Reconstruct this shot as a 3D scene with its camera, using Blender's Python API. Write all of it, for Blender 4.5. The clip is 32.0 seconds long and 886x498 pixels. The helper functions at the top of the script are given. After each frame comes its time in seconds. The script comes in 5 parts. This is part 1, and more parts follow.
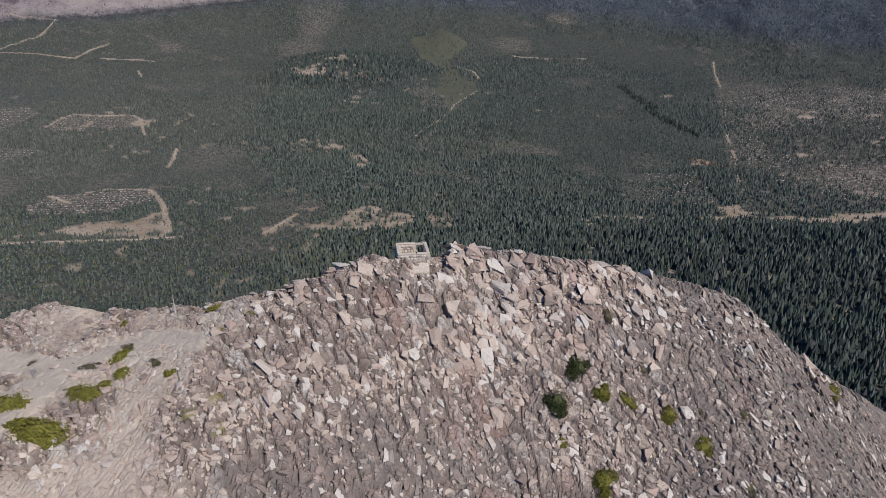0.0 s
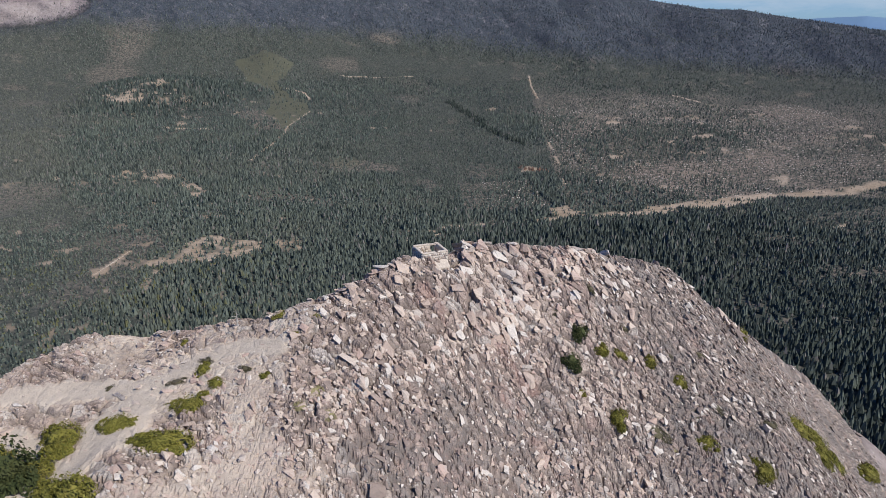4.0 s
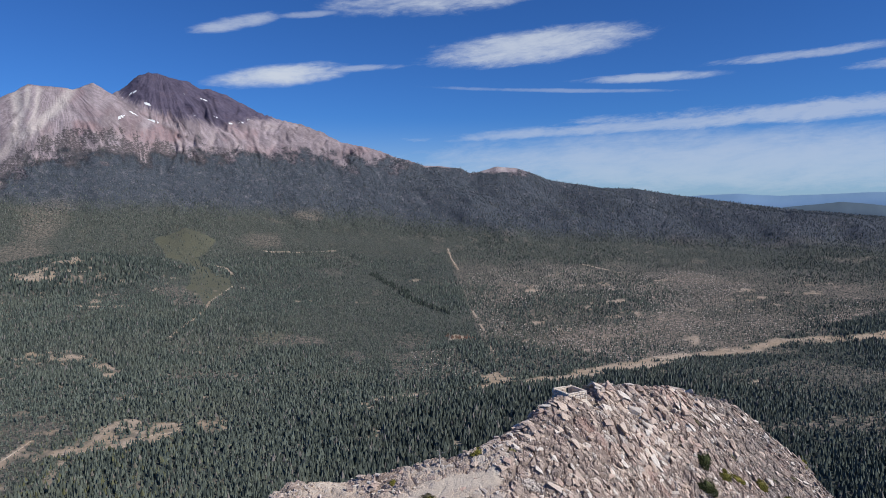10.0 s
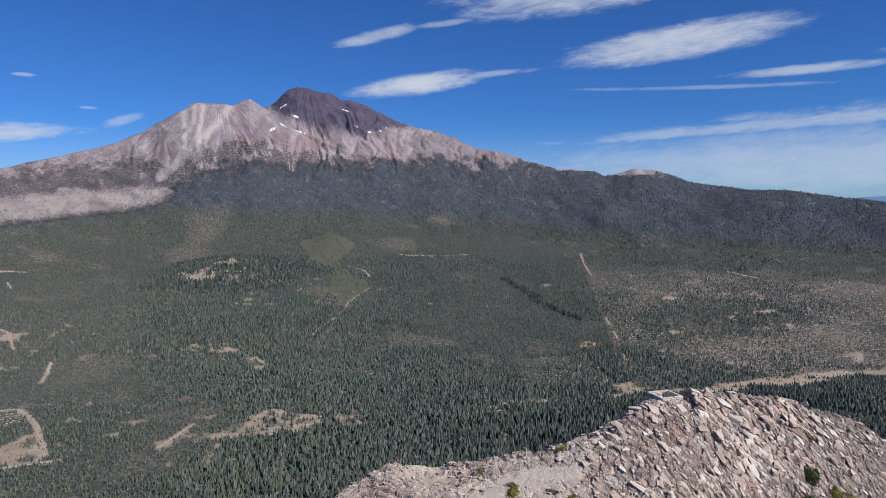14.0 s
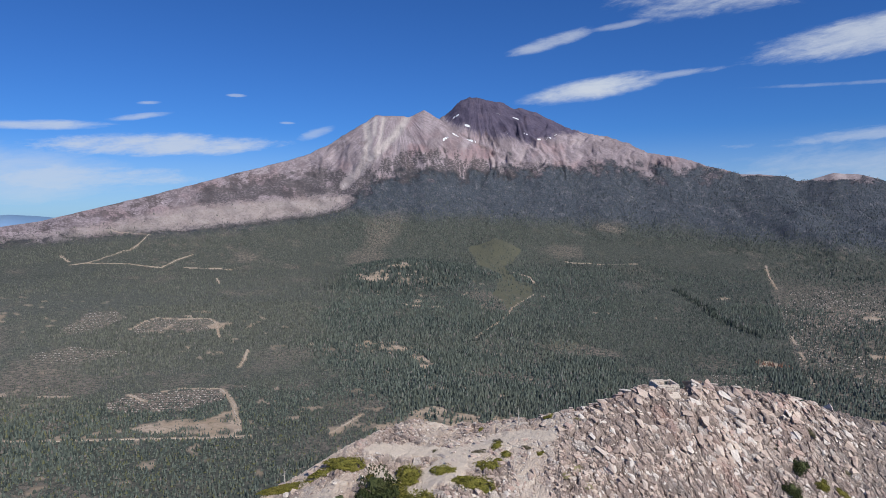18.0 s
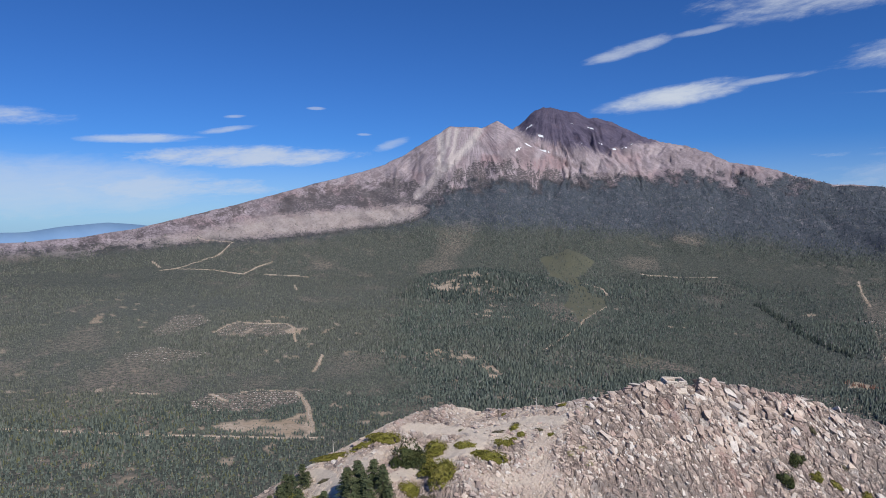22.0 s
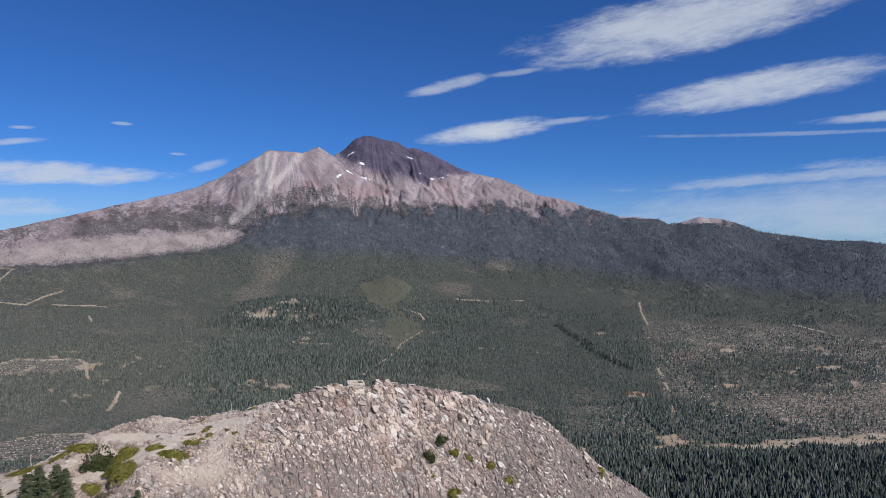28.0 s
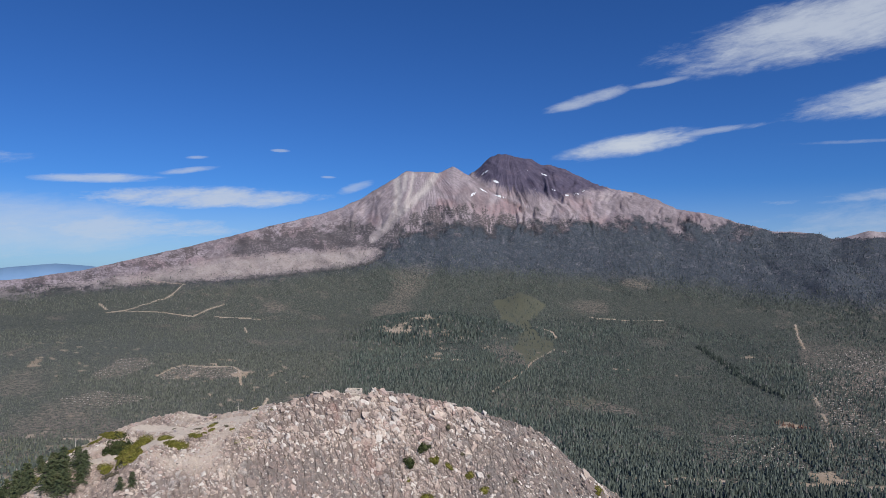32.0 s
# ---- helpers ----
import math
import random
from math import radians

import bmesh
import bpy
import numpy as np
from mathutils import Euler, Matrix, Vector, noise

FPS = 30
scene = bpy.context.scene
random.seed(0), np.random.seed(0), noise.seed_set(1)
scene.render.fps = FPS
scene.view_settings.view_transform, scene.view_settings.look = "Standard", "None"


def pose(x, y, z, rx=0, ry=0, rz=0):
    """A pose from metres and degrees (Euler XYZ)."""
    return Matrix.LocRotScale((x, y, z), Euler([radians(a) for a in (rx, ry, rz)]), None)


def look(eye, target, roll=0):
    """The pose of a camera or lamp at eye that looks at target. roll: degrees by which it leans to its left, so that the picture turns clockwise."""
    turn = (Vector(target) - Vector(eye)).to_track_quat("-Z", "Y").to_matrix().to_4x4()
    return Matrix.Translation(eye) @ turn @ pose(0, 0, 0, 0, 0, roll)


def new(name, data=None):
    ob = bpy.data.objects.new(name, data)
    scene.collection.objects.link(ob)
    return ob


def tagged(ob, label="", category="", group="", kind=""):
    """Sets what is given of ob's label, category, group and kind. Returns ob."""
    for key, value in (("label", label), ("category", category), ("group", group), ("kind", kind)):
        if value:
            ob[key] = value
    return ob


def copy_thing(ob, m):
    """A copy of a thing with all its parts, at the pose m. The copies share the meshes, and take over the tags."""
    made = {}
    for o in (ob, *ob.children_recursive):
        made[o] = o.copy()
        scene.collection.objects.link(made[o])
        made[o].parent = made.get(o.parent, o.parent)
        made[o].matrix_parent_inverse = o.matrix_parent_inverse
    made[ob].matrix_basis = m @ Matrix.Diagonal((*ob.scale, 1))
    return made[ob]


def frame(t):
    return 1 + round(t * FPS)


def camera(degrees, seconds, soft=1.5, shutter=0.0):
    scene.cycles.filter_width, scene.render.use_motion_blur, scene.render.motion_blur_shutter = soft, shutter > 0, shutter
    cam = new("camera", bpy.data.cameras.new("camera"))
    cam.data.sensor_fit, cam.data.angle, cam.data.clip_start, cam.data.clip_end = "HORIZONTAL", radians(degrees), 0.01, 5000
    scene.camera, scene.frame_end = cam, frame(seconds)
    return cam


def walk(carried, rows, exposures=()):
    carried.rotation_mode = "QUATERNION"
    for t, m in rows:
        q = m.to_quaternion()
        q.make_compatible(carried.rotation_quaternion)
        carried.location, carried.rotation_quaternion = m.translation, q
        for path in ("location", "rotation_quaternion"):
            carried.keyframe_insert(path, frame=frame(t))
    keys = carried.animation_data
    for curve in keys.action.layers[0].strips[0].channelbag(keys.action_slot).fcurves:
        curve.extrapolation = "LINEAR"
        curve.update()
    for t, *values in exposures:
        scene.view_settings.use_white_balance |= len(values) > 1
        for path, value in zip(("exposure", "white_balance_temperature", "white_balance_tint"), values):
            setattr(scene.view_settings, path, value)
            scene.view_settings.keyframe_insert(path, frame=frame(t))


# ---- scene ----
cam = camera(68.3, 32.0, soft=0.8)
METRES, EYE, TILT, LEAN, TURN = 170.0, 20.0, -21.1, -0.5, 0.0
ROWS = [
    (0.0, 0.0, 0.0, 0.0, 0.0, 0.0, -0.0),
    (0.5, -0.0171, -0.0071, -0.0026, -2.42, 0.32, 0.96),
    (1.0, -0.0335, -0.0132, -0.005, -4.47, 0.65, 1.8),
    (1.5, -0.049, -0.019, -0.0066, -5.99, 0.9, 2.44),
    (2.0, -0.0633, -0.0249, -0.0075, -7.73, 0.99, 3.13),
    (2.5, -0.0768, -0.0308, -0.0076, -9.32, 1.0, 3.75),
    (3.0, -0.0902, -0.0364, -0.0077, -10.82, 0.95, 4.35),
    (3.5, -0.1038, -0.0414, -0.0078, -12.3, 0.94, 4.96),
    (5.5, -0.1591, -0.0568, -0.009, -18.0, 2.02, 7.21),
    (6.0, -0.1728, -0.0592, -0.0103, -19.36, 5.3, 7.64),
    (6.5, -0.1877, -0.0607, -0.0108, -20.87, 9.05, 8.16),
    (7.0, -0.2031, -0.0622, -0.0119, -22.4, 11.23, 8.69),
    (7.5, -0.2193, -0.0626, -0.0119, -24.0, 11.05, 9.24),
    (8.0, -0.2356, -0.0623, -0.0115, -25.61, 12.42, 9.8),
    (8.5, -0.2519, -0.0621, -0.0114, -27.17, 13.74, 10.36),
    (9.0, -0.2677, -0.0615, -0.0112, -27.73, 13.69, 10.58),
    (9.5, -0.2829, -0.0604, -0.0107, -25.0, 14.22, 9.76),
    (10.0, -0.2975, -0.0592, -0.01, -20.6, 14.92, 8.36),
    (10.5, -0.3121, -0.0607, -0.0092, -16.31, 15.46, 6.96),
    (11.0, -0.3198, -0.0591, -0.0099, -14.07, 15.8, 6.17),
    (11.5, -0.3223, -0.0604, -0.0105, -13.75, 15.91, 6.1),
    (12.0, -0.3198, -0.0633, -0.0114, -13.5, 15.97, 6.05),
    (12.5, -0.3146, -0.0685, -0.013, -13.08, 16.06, 5.93),
    (13.0, -0.3046, -0.073, -0.0148, -12.33, 16.18, 5.72),
    (13.5, -0.2927, -0.0811, -0.0177, -11.15, 16.35, 5.33),
    (14.0, -0.2785, -0.0919, -0.0218, -9.52, 16.57, 4.78),
    (14.5, -0.2634, -0.1053, -0.0273, -7.84, 16.78, 4.09),
    (16.5, -0.2027, -0.1629, -0.0504, -0.1, 17.26, 0.95),
    (17.0, -0.1891, -0.1755, -0.0553, 1.59, 17.38, 0.27),
    (17.5, -0.1773, -0.1865, -0.0597, 3.05, 17.55, -0.26),
    (18.0, -0.1664, -0.1963, -0.0638, 4.33, 17.67, -0.74),
    (18.5, -0.1562, -0.2074, -0.0677, 5.5, 17.77, -1.23),
    (19.0, -0.1467, -0.2173, -0.0713, 6.56, 17.87, -1.7),
    (19.5, -0.1388, -0.2271, -0.0749, 7.5, 17.94, -2.12),
    (20.0, -0.1325, -0.2353, -0.0782, 8.28, 18.01, -2.46),
    (20.5, -0.1279, -0.2435, -0.0815, 8.91, 18.09, -2.74),
    (21.0, -0.1244, -0.2514, -0.0846, 9.41, 18.17, -2.97),
    (21.5, -0.1217, -0.2591, -0.0876, 9.83, 18.26, -3.14),
    (22.0, -0.1191, -0.2666, -0.0905, 10.2, 18.35, -3.32),
    (22.5, -0.1164, -0.2742, -0.0933, 10.37, 18.46, -3.4),
    (23.0, -0.1119, -0.2827, -0.0963, 8.96, 18.72, -2.92),
    (23.5, -0.1053, -0.2906, -0.0994, 5.27, 19.23, -1.6),
    (24.0, -0.097, -0.299, -0.1028, 2.31, 19.7, -0.54),
    (24.5, -0.0878, -0.3079, -0.1059, 0.04, 19.94, 0.29),
    (25.0, -0.0786, -0.3168, -0.1089, -2.07, 20.09, 1.03),
    (25.5, -0.0683, -0.3251, -0.1119, -4.3, 20.23, 1.86),
    (27.5, 0.0003, -0.3591, -0.1238, -5.74, 20.68, 2.4),
    (28.0, 0.022, -0.3659, -0.1264, -4.22, 20.84, 1.8),
    (28.5, 0.0438, -0.3723, -0.1286, -2.73, 20.98, 1.22),
    (29.0, 0.0656, -0.3778, -0.1308, -1.27, 21.09, 0.67),
    (29.5, 0.0875, -0.3829, -0.1329, 0.15, 21.19, 0.12),
    (30.0, 0.1093, -0.3874, -0.1346, 1.56, 22.18, -0.43),
    (30.5, 0.1313, -0.3913, -0.1365, 2.96, 22.66, -0.96),
    (31.0, 0.1533, -0.3944, -0.1379, 4.34, 22.56, -1.49),
    (31.5, 0.1754, -0.3971, -0.1391, 5.72, 22.51, -2.0),
    (32.0, 0.1976, -0.3992, -0.1401, 7.08, 22.29, -2.52),
]
walk(cam, [(t, pose(0, 0, EYE, TILT, LEAN, TURN) @ pose(METRES * x, METRES * y, METRES * z, 90 + pitch, roll, yaw)) for t, x, y, z, yaw, pitch, roll in ROWS],
     [(0.0, -0.31), (2.0, -0.10), (4.0, 0.01), (6.0, 0.08), (8.0, 0.02), (10.0, 0.0), (24.0, 0.0), (28.0, -0.05), (32.0, -0.09)])

# ---- world, sun, exposure ----
SUN_AZ, SUN_EL = 138.0, 42.0        # degrees clockwise from +y, and above the horizon
C0 = Vector((-15.0, -20.0, 20.0))   # middle of the flight, about which the far country is laid out

world = bpy.data.worlds.new("sky")
scene.world = world
world.use_nodes = True


class Nodes:
    """Short hand for building a node tree."""

    def __init__(self, tree):
        self.tree = tree

    def add(self, kind, **sets):
        n = self.tree.nodes.new(kind)
        for k, v in sets.items():
            if k == "op":
                n.operation = v
            elif k == "blend":
                n.blend_type = v
        return n

    def put(self, sock, v):
        if isinstance(v, bpy.types.NodeSocket):
            self.tree.links.new(v, sock)
        elif isinstance(v, tuple) and len(v) == 3 and sock.type == "RGBA":
            sock.default_value = (*v, 1)
        else:
            sock.default_value = v

    def math(self, op, a, b=0.0, c=0.0, clamp=False):
        n = self.add("ShaderNodeMath", op=op)
        n.use_clamp = clamp
        for s, v in zip(n.inputs, (a, b, c)):
            self.put(s, v)
        return n.outputs[0]

    def mix(self, f, a, b, blend="MIX"):
        n = self.tree.nodes.new("ShaderNodeMix")
        n.data_type, n.blend_type = "RGBA", blend
        self.put(n.inputs[0], f)
        self.put(n.inputs[6], a)
        self.put(n.inputs[7], b)
        return n.outputs[2]

    def ramp(self, v, lo, hi, a=0.0, b=1.0):
        n = self.add("ShaderNodeMapRange")
        n.interpolation_type = "SMOOTHSTEP"
        for s, x in zip(n.inputs, (v, lo, hi, a, b)):
            self.put(s, x)
        return n.outputs[0]

    def noise(self, vec, scale, detail=4.0, rough=0.6, warp=0.0):
        n = self.add("ShaderNodeTexNoise")
        self.put(n.inputs["Vector"], vec)
        for k, x in (("Scale", scale), ("Detail", detail), ("Roughness", rough), ("Distortion", warp)):
            n.inputs[k].default_value = x
        return n.outputs["Fac"]


def build_sky():
    k = Nodes(world.node_tree)
    world.node_tree.nodes.clear()
    sky = k.add("ShaderNodeTexSky")
    sky.sky_type, sky.sun_disc = "NISHITA", False
    sky.sun_elevation, sky.sun_rotation = radians(SUN_EL), radians(SUN_AZ)
    sky.altitude, sky.air_density, sky.dust_density, sky.ozone_density = 1900, 1.0, 0.35, 2.2
    coord = k.add("ShaderNodeTexCoord").outputs["Generated"]
    sep = k.add("ShaderNodeSeparateXYZ")
    k.put(sep.inputs[0], coord)
    az = k.math("MULTIPLY", k.math("ARCTAN2", sep.outputs[0], sep.outputs[1]), 57.2958)
    el = k.math("MULTIPLY", k.math("ARCSINE", sep.outputs[2]), 57.2958)
    flat = k.add("ShaderNodeCombineXYZ")
    k.put(flat.inputs[0], k.math("MULTIPLY", az, 0.27))
    k.put(flat.inputs[1], k.math("SUBTRACT", el, k.math("MULTIPLY", az, 0.09)))
    wisps = k.noise(flat.outputs[0], 0.9, 7.0, 0.62, 0.4)
    fine = k.noise(flat.outputs[0], 4.2, 6.0, 0.65, 0.6)
    streak = k.math("ADD", k.math("MULTIPLY", wisps, 0.74), k.math("MULTIPLY", fine, 0.26))
    # lens and veil clouds: bearing, height, half length, half height, slope, thickness, softness
    clouds = [(25.0, 18.0, 14.5, 2.7, 0.11, 0.8, 0.5), (30.0, 12.5, 10.0, 1.5, 0.09, 0.8, 0.55), (8.4, 10.0, 6.0, 1.0, 0.13, 0.95, 0.45), (14.8, 10.8, 4.8, 0.32, 0.07, 0.5, 0.7),
              (5.0, 13.95, 4.2, 0.6, 0.22, 0.6, 0.6), (10.5, 14.9, 3.0, 0.3, 0.1, 0.4, 0.7), (-27.5, 5.3, 10.0, 1.0, 0.035, 0.8, 0.8), (-35.5, 6.5, 5.0, 0.42, 0.06, 0.7, 0.6),
              (-36.0, 2.6, 13.0, 1.3, 0.02, 0.7, 0.6), (-29.0, 7.5, 2.6, 0.28, 0.16, 0.6, 0.7), (-28.2, 8.6, 1.0, 0.16, 0.1, 0.5, 0.8), (-21.6, 9.5, 0.9, 0.15, 0.0, 0.45, 0.8),
              (-15.2, 6.6, 1.7, 0.5, 0.3, 0.42, 0.8), (-17.5, 7.4, 0.7, 0.12, 0.0, 0.4, 0.8), (-43.0, 2.4, 19.0, 3.0, 0.0, 0.6, 0.1), (-48.0, 7.4, 8.0, 0.8, 0.05, 0.6, 0.8),
              (39.5, 9.65, 6.5, 0.42, 0.0, 0.6, 0.6), (32.0, 8.9, 12.0, 0.2, -0.04, 0.3, 0.8), (40.0, 5.9, 22.0, 0.6, 0.05, 0.5, 0.7), (51.0, 10.6, 8.0, 0.4, 0.03, 0.5, 0.8),
              (60.0, 9.4, 7.0, 0.5, 0.0, 0.6, 0.8), (54.0, 6.5, 26.0, 1.0, 0.03, 0.55, 0.9), (47.0, 2.6, 36.0, 3.2, 0.0, 0.58, 0.2)]
    total = None
    for a0, e0, la, le, slope, thick, soft in clouds:
        da = k.math("SUBTRACT", az, a0)
        de = k.math("SUBTRACT", k.math("SUBTRACT", el, e0), k.math("MULTIPLY", da, slope))
        d2 = k.math("ADD", k.math("POWER", k.math("ABSOLUTE", k.math("MULTIPLY", da, 1 / la)), 2.0),
                    k.math("POWER", k.math("ABSOLUTE", k.math("MULTIPLY", de, 1 / le)), 2.0))
        body = k.math("SUBTRACT", 1.0, d2)
        edge = k.math("ADD", body, k.math("MULTIPLY", k.math("SUBTRACT", streak, 0.52), 2.7 * soft + 0.8))
        m = k.math("MULTIPLY", k.ramp(edge, -0.15, 1.1), thick)
        m = k.math("MULTIPLY", m, k.ramp(d2, 2.2, 0.7))
        total = m if total is None else k.math("MAXIMUM", total, m)
    veil = k.math("MULTIPLY", k.ramp(el, 7.0, 0.5), 0.28)
    total = k.math("MAXIMUM", total, veil)
    deep = k.mix(1.0, sky.outputs[0], (0.262, 0.595, 1.14), "MULTIPLY")
    b1, b2, out = k.add("ShaderNodeBackground"), k.add("ShaderNodeBackground"), k.add("ShaderNodeOutputWorld")
    k.put(b1.inputs[0], deep)
    b1.inputs[1].default_value = 0.084
    b2.inputs[0].default_value = (0.62, 0.68, 0.78, 1)
    b2.inputs[1].default_value = 0.95
    ms = k.add("ShaderNodeMixShader")
    k.put(ms.inputs[0], total)
    k.put(ms.inputs[1], b1.outputs[0])
    k.put(ms.inputs[2], b2.outputs[0])
    k.put(out.inputs[0], ms.outputs[0])


build_sky()
sun = new("sun", bpy.data.lights.new("sun", "SUN"))
sun.data.energy, sun.data.angle, sun.data.color = 4.3, radians(0.53), (1.0, 0.955, 0.88)
sa, se = radians(SUN_AZ), radians(SUN_EL)
sun.matrix_world = look(Vector((math.sin(sa) * math.cos(se), math.cos(sa) * math.cos(se), math.sin(se))) * 300, (0, 0, 0))


# ---- numeric helpers ----
def cell_rand(ix, iy, seed):
    h = (ix.astype(np.int64) * 374761393 + iy.astype(np.int64) * 668265263 + seed * 1442695041) & 0xFFFFFFFF
    h = ((h ^ (h >> 13)) * 1274126177) & 0xFFFFFFFF
    h = ((h ^ (h >> 16)) * 2246822519) & 0xFFFFFFFF
    return ((h ^ (h >> 15)) & 0xFFFFFF) / float(0x1000000)


def value_noise(x, y, seed=0):
    ix, iy = np.floor(x), np.floor(y)
    u, v = x - ix, y - iy
    u, v = u * u * (3 - 2 * u), v * v * (3 - 2 * v)
    a, b = cell_rand(ix, iy, seed), cell_rand(ix + 1, iy, seed)
    c, d = cell_rand(ix, iy + 1, seed), cell_rand(ix + 1, iy + 1, seed)
    return (a + (b - a) * u) * (1 - v) + (c + (d - c) * u) * v


def fbm(x, y, size, octaves=4, seed=0, gain=0.5):
    """Noise about 0, within about -1 to 1."""
    s, amp, tot = 0.0, 1.0, 0.0
    for o in range(octaves):
        k = 2.0 ** o / size
        s = s + amp * (value_noise(x * k + 17.3 * o, y * k - 9.1 * o, seed + o) - 0.5)
        tot += amp * 0.5
        amp *= gain
    return s / tot


def smooth(v, lo, hi):
    t = np.clip((v - lo) / (hi - lo), 0, 1)
    return t * t * (3 - 2 * t)


def inside(x, y, poly):
    hit = np.zeros(x.shape, bool)
    for (x0, y0), (x1, y1) in zip(poly, poly[1:] + poly[:1]):
        cross = (y0 > y) != (y1 > y)
        with np.errstate(divide="ignore", invalid="ignore"):
            hit ^= cross & (x < (x1 - x0) * (y - y0) / (y1 - y0) + x0)
    return hit


def to_line(x, y, pts):
    best = np.full(x.shape, 1e9)
    for (x0, y0), (x1, y1) in zip(pts, pts[1:]):
        dx, dy = x1 - x0, y1 - y0
        t = np.clip(((x - x0) * dx + (y - y0) * dy) / (dx * dx + dy * dy), 0, 1)
        best = np.minimum(best, np.hypot(x - x0 - t * dx, y - y0 - t * dy))
    return best


# ---- lie of the land ----
# the crest of the butte: x, y, height, slope of the near side, its steepening, slope of the far side
CREST = [(-560, 40, -385, .67, .0, .80), (-90, 40, -34.2, .67, .004, .9), (-75, 41.7, -25.5, .524, .002, .9), (-60, 46.9, -16.7, .382, -.001, .89),
         (-48, 53.8, -10.8, .268, -.0045, .89), (-40, 60, -9.2, .271, -.0034, .89), (-34, 59.2, -9.9, .141, -.0031, .89),
         (-20, 54.2, -6.3, .311, .0057, .89), (-12, 56.3, -4.7, .537, .0046, .9), (-4, 60.8, -3.1, .721, .0028, .9),
         (5, 64.2, -4.9, .778, .0055, .9), (15, 65.1, -6.4, .697, .008, .9), (26, 70.2, -10.5, .533, .0002, .9),
         (36, 71.9, -13.9, .48, -.0001, .92), (47, 71.1, -22.9, .474, .0014, .96), (65, 80.2, -35.5, .484, .0024, 1.03),
         (90, 69, -55.6, .506, .003, 1.1), (440, 70, -395, .6, .0, 1.1)]
CREST = np.array(CREST)


def summit_height(x, y):
    g = [np.interp(x, CREST[:, 0], CREST[:, i]) for i in range(1, 6)]
    d = g[0] - y
    dd = np.clip(d, 0, 22)
    far = np.maximum(d - 22, 0)
    front = g[2] * dd + g[3] * dd ** 2 + far * np.clip(g[2] + 44 * g[3], 0.42, 0.8) + 0.006 * np.minimum(far, 18) ** 2
    s = np.where(d > 0, front, -g[4] * d)
    return g[1] - (np.sqrt(s * s + 0.36) - 0.6)


def polar(x, y):
    dx, dy = x - C0.x, y - C0.y
    return np.degrees(np.arctan2(dx, dy)), np.hypot(dx, dy)


# skylines of the near cone and of the high summit behind it: bearing, elevation
NEAR_CONE = np.array([(-180, -3), (-60, -2.4), (-43.6, -1.5), (-40, -1.2), (-35.8, -.5), (-32.1, .5), (-27.8, 1.6), (-23.2, 2.9), (-18.4, 4.2), (-16, 4.9),
                      (-13.5, 6.2), (-11.6, 7.4), (-10.3, 8.2), (-8.6, 8.2), (-7.1, 8.2), (-6.1, 8.7), (-4.7, 7.9), (-3.2, 6.6), (-.8, 4.7),
                      (1.1, 3.4), (6, 2.0), (12, 1.2), (30, .2), (45, -1.0), (64, -2.4), (180, -3)])
HIGH_PEAK = np.array([(-180, -3), (-40, -3), (-12, 3), (-6, 6.6), (-4.7, 8), (-3.7, 8.8), (-2.7, 9.6), (-2.1, 9.8), (-.8, 9.55), (.3, 9.35), (1.8, 8.75), (2.7, 8.6), (4.1, 8.15), (5.7, 7.3), (7, 6.65), (8.1, 6.5),
                      (10.3, 5.9), (12.9, 4.7), (15.4, 4.25), (17.8, 3.4), (20.1, 2.75), (21.5, 2.7), (23.3, 2.5), (24, 2.12), (24.7, 2.16), (26.4, 2.65), (28, 2.5), (29.4, 2.1), (30.8, 1.5), (33.3, 1.1),
                      (35.2, .75), (38.1, .7), (41.5, .1), (43.9, -.2), (49.3, -1), (53.6, -1.3), (63.7, -2.2), (80, -3), (180, -3)])


# pale stone chutes that fall from the cone's rim: bearing, elevation
CHUTES = [[(-11.1, 7.6), (-10.9, 5.9), (-11.2, 4.9), (-11.6, 3.4)], [(-7.5, 8.1), (-8.7, 6.4), (-10.2, 5.0), (-11.6, 3.7), (-13.1, 2.2)],
          [(-9.6, 7.9), (-9.9, 6.2), (-10.4, 5.0)], [(-10.3, 7.9), (-10.4, 6.6)]]


def ribs(az, e, pa, pe, seed):
    """Crests (1) and gullies (-1) that spread from a top, and the distance from it."""
    phi = np.arctan2(az - pa, np.maximum(pe - e, 0.5)) * 9 + 1.9 * fbm(az, e, 1.7, 4, seed)
    dist = np.hypot(az - pa, pe - e)
    s = 0.0
    for o, amp in enumerate((1.0, 0.6, 0.36)):
        n = value_noise(phi * 1.15 * 2 ** o + 7 * o, dist * 0.3 * 2 ** o, seed + o)
        s = s + amp * (1 - np.abs(2 * n - 1) * 2)
    return s / 1.96, dist


